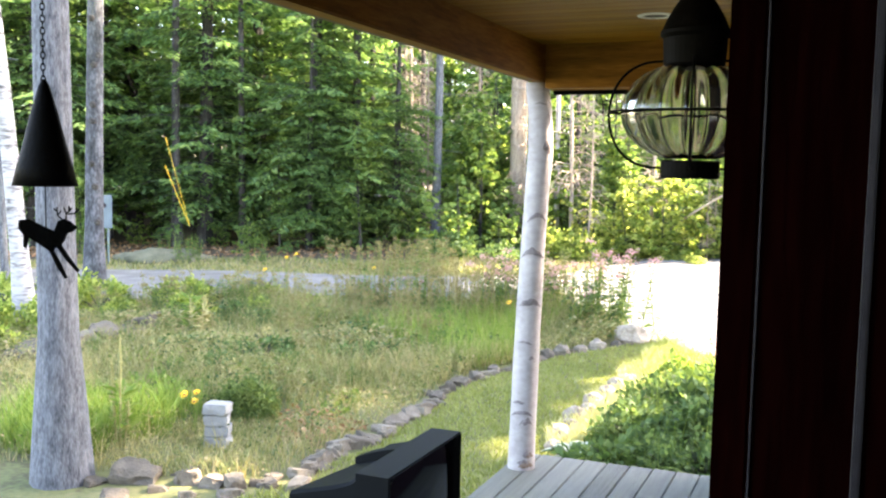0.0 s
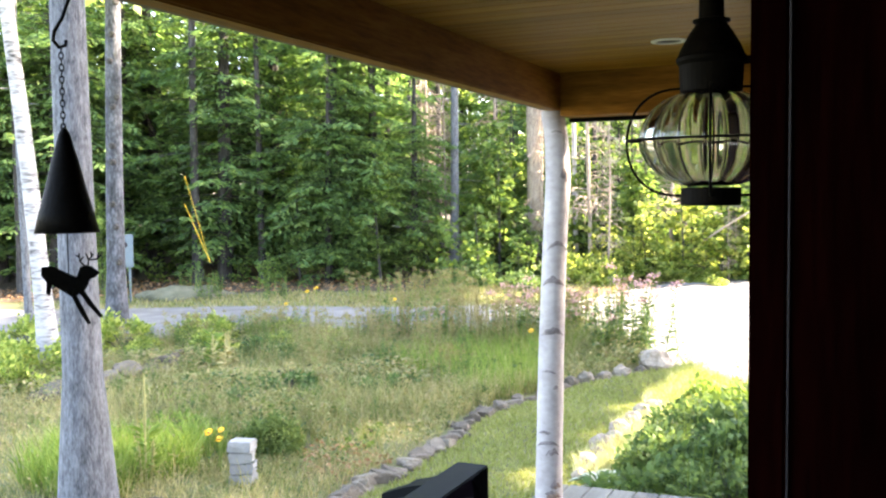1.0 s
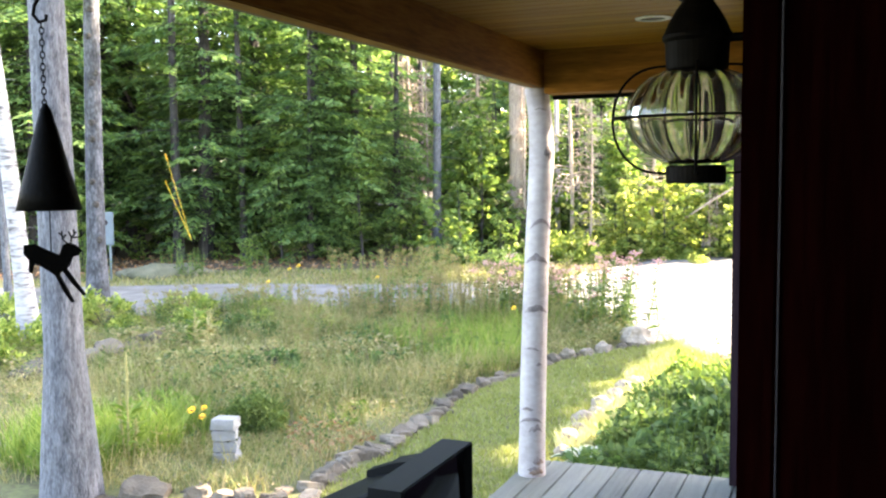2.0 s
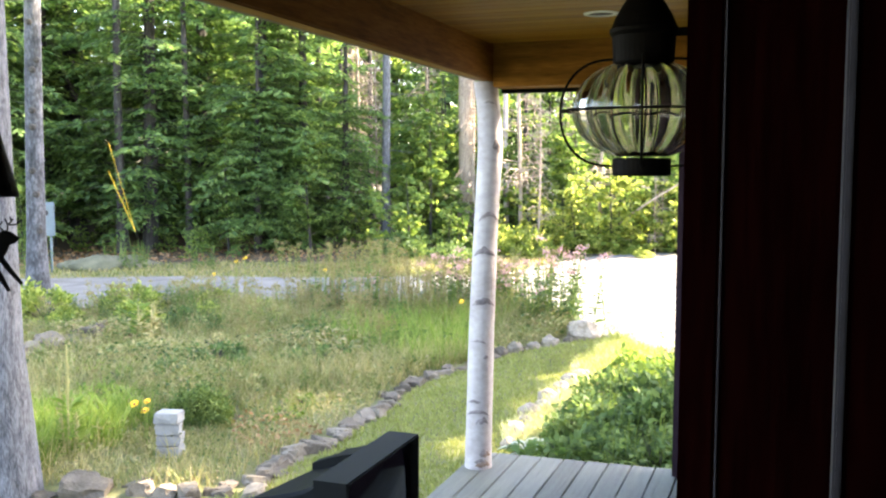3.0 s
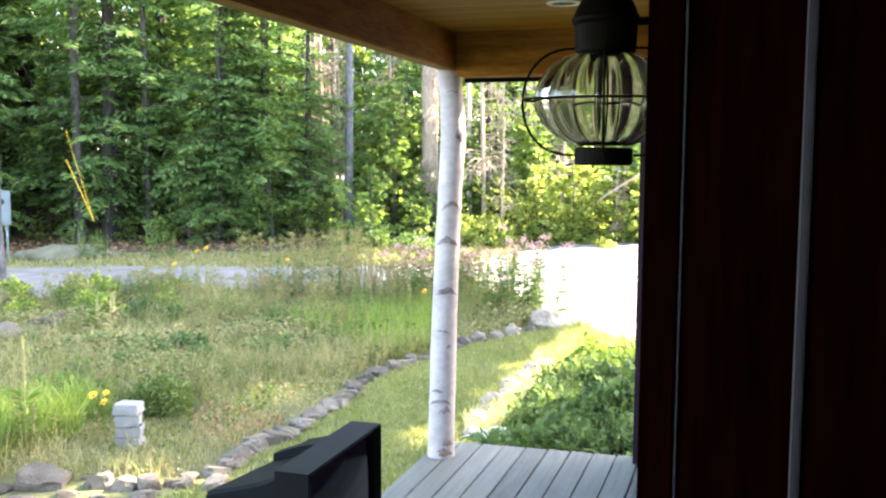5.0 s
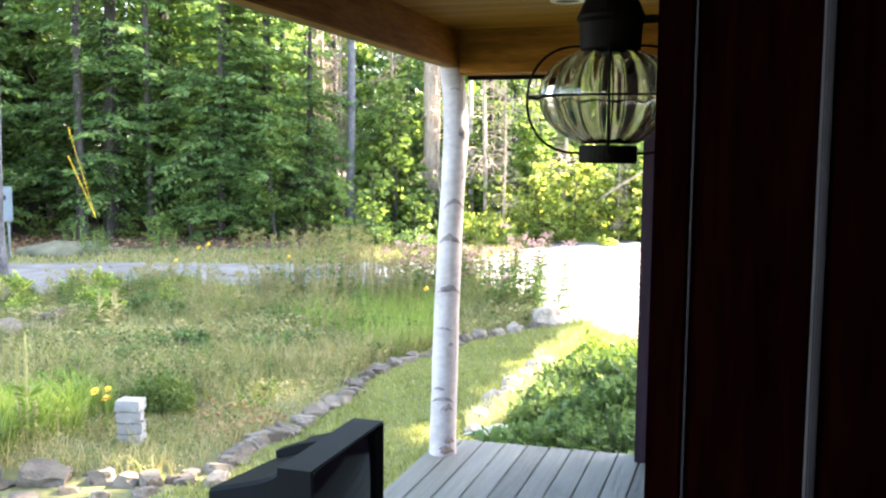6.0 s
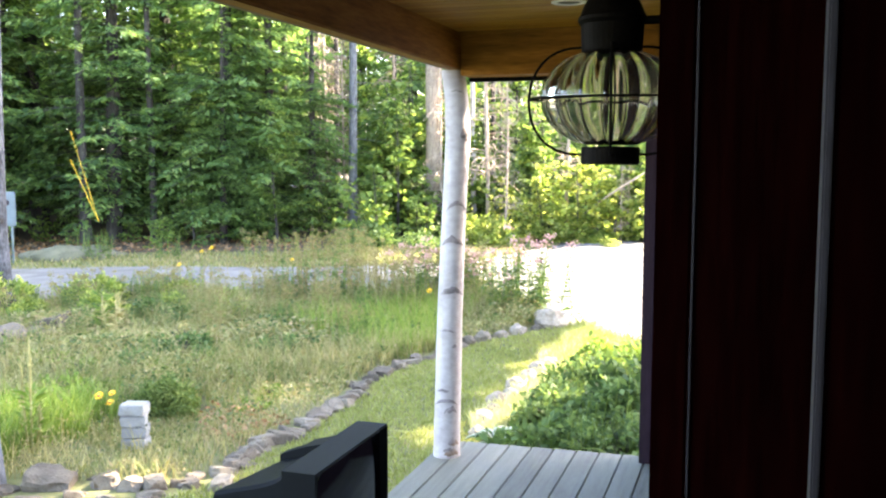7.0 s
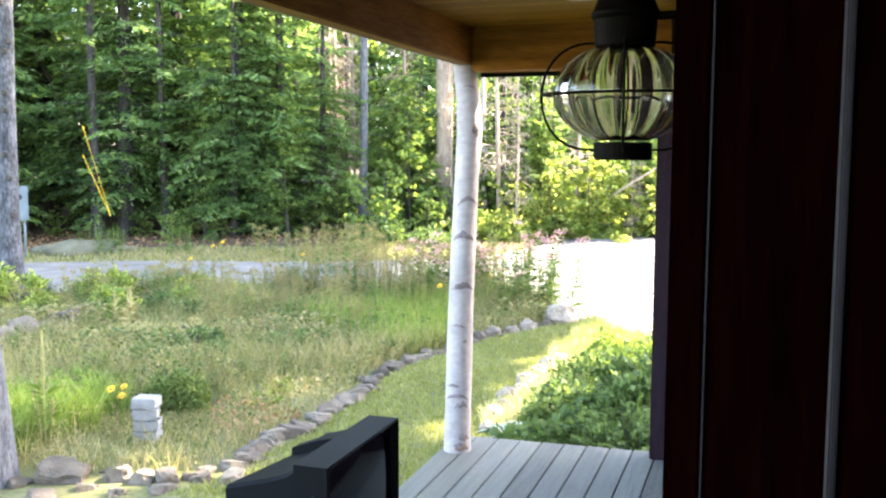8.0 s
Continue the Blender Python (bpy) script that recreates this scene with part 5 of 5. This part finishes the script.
for i, (x, y, h, s) in enumerate(((-4.72, 5.9, 0.30, 0.045), (-4.66, 5.95, 0.24, 0.04), (-4.6, 5.9, 0.33, 0.035), (-7.9, 12.6, 0.75, 0.05), (-8.0, 12.5, 0.7, 0.05), (-7.8, 11.6, 0.6, 0.05), (-3.9, 12.4, 0.62, 0.05), (-3.75, 10.9, 0.5, 0.05), (-6.2, 12.0, 0.7, 0.045))):
    daisy(x, y, h, s, 60 + i, "golden yellow flower on a thin stem")

# low plants along the wood edge and under the garden trees
undershrub = [mound("undergrowth_shrub", *polar(16.4, 23.4), 0.9, 0.8, 0.75, 1700, 0.13, "leaves", 70, "bright low undergrowth at the wood edge", group="undergrowth"),
              mound("undergrowth_shrub", *polar(22.5, 22.4), 0.8, 0.8, 0.6, 1500, 0.13, "shrub", 71, "green low undergrowth at the wood edge", group="undergrowth")]
for _ in range(16):
    a = rng.uniform(3, 20)
    d = (22.2 if a > 18 else 23.5 + (18 - a) * 0.12) + rng.normal(0, 0.5)
    c = again(undershrub[0 if a < 15.5 else 1], *polar(a, d), rng.uniform(0, 6.28), rng.uniform(0.25, 0.65))
for _ in range(16):
    a = rng.uniform(3, 17)
    again(undershrub[0], *polar(a, 23.7 + rng.normal(0, 0.7)), rng.uniform(0, 6.28), rng.uniform(0.25, 0.8))
fern = mound("garden_fern", -9.6, 10.2, 0.55, 0.55, 0.42, 1100, 0.085, "leaves", 73, "low green leafy plant beneath the garden trees", group="plants under the trees")
for x, y, s in ((-8.95, 9.8, 0.6), (-10.4, 10.4, 1.1), (-9.0, 8.6, 0.9), (-8.8, 7.6, 0.9), (-10.2, 9.6, 1.0), (-9.7, 8.4, 0.9), (-11.2, 10.0, 1.0)):
    again(fern, x, y, rng.uniform(0, 6.28), s)

clumps = [mound("broadleaf_weed", -6.4, 10.9, 0.36, 0.3, 0.24, 420, 0.075, "shrub", 81, "low dark green leafy weed in the bed", "weed", "low weeds in the bed"),
          mound("broadleaf_weed", -5.2, 8.1, 0.26, 0.22, 0.16, 260, 0.06, "lush", 82, "low bright green leafy weed in the bed", "weed", "low weeds in the bed"),
          mound("dry_weed", -5.9, 8.9, 0.24, 0.24, 0.26, 240, 0.05, "straw", 83, "straw coloured dried weed among the grass", "weed", "low weeds in the bed")]
for _ in range(46):
    x, y = rng.uniform(-8.4, -3.6), rng.uniform(6.0, 12.2)
    if in_bed(np.array([x + 0.3]), np.array([y]))[0]:
        again(clumps[rng.choice(3, p=(0.7, 0.24, 0.06) if y > 9.3 else (0.25, 0.63, 0.12))], x, y, rng.uniform(0, 6.28), rng.uniform(0.5, 1.1))

# ---- road side fittings ----
meter = empty("meter_pedestal", (-14.26, 15.3, float(rise(-14.26, 15.3))))
tagged(meter, "grey steel electric meter box on pipes", "meter box")
turn, cabinet = pose(0, 0, 0, 0, 0, 43), None
for name, bm, mat in (("cabinet", box((-0.17, -0.11, 0.85), (0.17, 0.09, 1.62), 0.015), "steel"), ("cover", box((-0.14, -0.125, 0.92), (0.14, -0.112, 1.55), 0.006), "steel"), ("meter_glass", lathe([(0.0, 0.06), (0.05, 0.055), (0.065, 0.03), (0.07, 0.0)], 20), "edge_grey"),
                      ("pipe", tube([(-0.07, 0, -0.2), (-0.07, 0, 0.86)], 0.035, 10), "steel"), ("pipe", tube([(0.08, 0, -0.2), (0.08, 0, 0.86)], 0.028, 10), "steel")):
    ob = part(name, bm, mat, meter if name in ("cabinet", "pipe") else cabinet)
    cabinet = ob if name == "cabinet" else cabinet
    ob.matrix_basis = pose(-0.03, -0.125, 1.38, 90) if name == "meter_glass" else Matrix.Identity(4) if name == "cover" else Matrix.Scale(0.9, 4) @ turn
RV = Vector((math.cos(radians(38.2)), math.sin(radians(38.2)), 0))
foot = Vector((-13.05, 16.55, 0.40))
guy = empty("guy_wire")
tagged(guy, "steel guy wires with yellow plastic guards", "guy wire")
for dx, dz, thick in ((-0.54, 1.36, 0.0075), (-0.52, 1.98, 0.0045)):
    d = RV * dx + Vector((0, 0, dz))
    low = foot - d * 0.42
    part("guard", tube([foot, foot + d * 0.95], thick, 8), "yellow", guy, "bright yellow plastic guard")
    part("wire", tube([low, foot + d * 4.2], 0.0035, 5), "iron", guy)
bm = bmesh.new()
bmesh.ops.create_uvsphere(bm, u_segments=28, v_segments=14, radius=1)
for v in bm.verts:
    k = 1 + 0.25 * noise.noise(v.co * 2.3)
    v.co = Vector((v.co.x * 1.05 * k, v.co.y * 0.6 * k, v.co.z * 0.28 * k))
heap = part("dirt_mound", bm, "heap", smooth=True)
heap.location = (-13.63, 16.40, GROUND)
heap.rotation_euler = (0, 0, radians(38))
tagged(heap, "low heap of earth and sparse grass beside the road", "dirt heap")
bm = tube([(*polar(10.9, 25.2), -0.5), (*polar(9.5, 23.7), 0.44), (*polar(7.6, 22.9), 1.02), (*polar(5.6, 22.6), 1.53)], [0.040, 0.034, 0.026, 0.016], 8)
tagged(part("fallen_branch", bm, "deadwood", smooth=True), "pale bare branch leaning at the wood edge", "branch")

# sunlit strip beside the shrubs, its brightness painted by pale blades
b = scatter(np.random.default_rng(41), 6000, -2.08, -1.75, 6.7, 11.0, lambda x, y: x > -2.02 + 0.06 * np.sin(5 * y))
field("edge_grass", "sunlit_grass", b, np.random.default_rng(42).uniform(0.04, 0.16, len(b)), np.full(len(b), 0.009), np.random.default_rng(43).uniform(0.2, 0.6, len(b)), "unmown grass along the shrubs, coloured as sunlit")
b = scatter(np.random.default_rng(44), 14000, -2.0, -0.1, 9.3, 11.8, lambda x, y: (y < near_road(x) + 0.1))
field("drive_edge_grass", "turf", b, np.random.default_rng(45).uniform(0.04, 0.2, len(b)), np.full(len(b), 0.010), np.random.default_rng(46).uniform(0.2, 0.6, len(b)), "sunlit grass beside the driveway")

for _ in range(16):
    xx, yy = polar(rng.uniform(22.5, 30), rng.uniform(19.3, 20.6))
    c = copy_thing(weeds[2], Matrix.Translation((xx, yy, float(rise(xx, yy)))) @ Matrix.Rotation(rng.uniform(0, 6.28), 4, 'Z'))
    c.scale = (rng.uniform(0.45, 0.9),) * 3
for _ in range(7):
    xx, yy = polar(rng.uniform(33, 46), rng.uniform(20.6, 21.8))
    c = copy_thing(weeds[1], Matrix.Translation((xx, yy, float(rise(xx, yy)))) @ Matrix.Rotation(rng.uniform(0, 6.28), 4, 'Z'))
    c.scale = (rng.uniform(0.6, 1.0),) * 3

# fern fronds in front of the shrubs
for fx, fy, turn0 in ((-0.98, 5.85, 10), (-0.72, 5.95, 70), (-0.85, 6.15, 140), (-1.3, 5.9, 200)):
    fern_plant = empty("fern", (fx, fy, float(rise(fx, fy))))
    for k in range(6):
        a, L = radians(turn0 + k * 61), 0.42 + 0.05 * (k % 3)
        d = np.array([math.cos(a), math.sin(a), 0])
        across = np.array([-d[1], d[0], 0])
        n = 22
        t = np.linspace(0.12, 1, n)
        mid = d * (L * 0.75 * t)[:, None]
        mid[:, 2] = L * (1.15 * t - 0.55 * t * t)
        w = 0.10 * np.sin(np.pi * np.clip(t * 0.95 + 0.05, 0, 1)) + 0.008
        both = []
        for sgn in (-1, 1):
            way = across * sgn + d * 0.45
            both.append(leaf_quads(np.random.default_rng(k), mid + way * (w * 0.5)[:, None], np.tile(way, (n, 1)), w, np.full(n, 0.016), 0.95))
        part("frond", quads("frond", np.concatenate(both)), "lush", fern_plant)
    tagged(fern_plant, "light green fern among the shrubs by the deck", "fern")

# brown fallen leaves by the stones
frng = np.random.default_rng(91)
b = scatter(frng, 420, -4.3, -3.35, 6.0, 7.0, lambda x, y: np.hypot((x + 3.85) / 0.48, (y - 6.5) / 0.42) < 0.5 + 0.7 * clump(x, y, 6.0))
b[:, 2] += frng.uniform(0.01, 0.09, len(b))
sz = frng.uniform(0.03, 0.07, len(b))
tagged(part("dead_leaves", quads("dead_leaves", leaf_quads(frng, b, frng.normal(0, 1, (len(b), 3)) * (1, 1, 0.3), sz, sz * 0.6, 0.7)), "dead_leaf"), "rusty brown dead leaves beside the border stones", "leaves", kind="stuff")
b = scatter(frng, 5200, -19, -8, 13, 21, lambda x, y: (np.hypot(x, y) > 21.7) & (np.hypot(x, y) < 26))
b[:, 2] += frng.uniform(0.015, 0.10, len(b))
sz = frng.uniform(0.05, 0.13, len(b))
tagged(part("leaf_litter", quads("leaf_litter", leaf_quads(frng, b, frng.normal(0, 1, (len(b), 3)) * (1, 1, 0.3), sz, sz * 0.6, 0.7)), "dead_leaf"), "brown leaf litter and twigs under the boughs", "leaves", kind="stuff")
b = scatter(frng, 6000, -5.0, -3.8, 5.5, 6.8, lambda x, y: np.hypot((x + 4.4) / 0.5, (y - 6.15) / 0.55) < 1)
field("low_grass", "grass", b, frng.uniform(0.02, 0.07, len(b)), frng.uniform(0.004, 0.010, len(b)), frng.uniform(0.3, 0.9, len(b)), "thin low grass in front of the clipped bush")

# low saplings and brush at the sunny end of the wood edge
for _ in range(7):
    again(undershrub[rng.integers(2)], *polar(rng.uniform(4.5, 15.5), rng.uniform(24.3, 28.5)), rng.uniform(0, 6.28), rng.uniform(0.4, 0.8))
for x, y, s in ((-8.2, 10.4, 0.7), (-7.5, 11.0, 0.6), (-8.8, 11.2, 0.8), (-7.0, 11.6, 0.6), (-7.9, 11.8, 0.7), (-6.5, 11.0, 0.5), (-9.3, 11.6, 0.8)):
    again(fern, x, y, rng.uniform(0, 6.28), s)
for x, y, s, k in ((-1.05, 6.0, 0.55, 1), (-0.86, 6.25, 0.7, 1), (-1.5, 6.7, 0.45, 1), (-1.45, 7.3, 0.6, 1), (-0.6, 6.6, 0.75, 1), (-1.2, 7.8, 0.7, 1), (-1.55, 7.9, 0.5, 1), (-0.95, 8.8, 0.75, 0), (-0.5, 6.1, 0.6, 1)):
    c = copy_thing(weeds[k], Matrix.Translation((x, y, float(rise(x, y)))) @ Matrix.Rotation(x * 7, 4, 'Z'))
    c.scale = (s,) * 3
for x, y, s in ((-1.1, 6.5, 0.62), (-0.75, 6.7, 0.8), (-1.3, 7.4, 0.55), (-0.95, 7.7, 0.75), (-0.8, 8.5, 0.8), (-1.35, 8.4, 0.5), (-1.0, 9.2, 0.6)):
    c = copy_thing(weeds[1], Matrix.Translation((x, y, float(rise(x, y)))) @ Matrix.Rotation(rng.uniform(0, 6.28), 4, 'Z'))
    c.scale = (s,) * 3
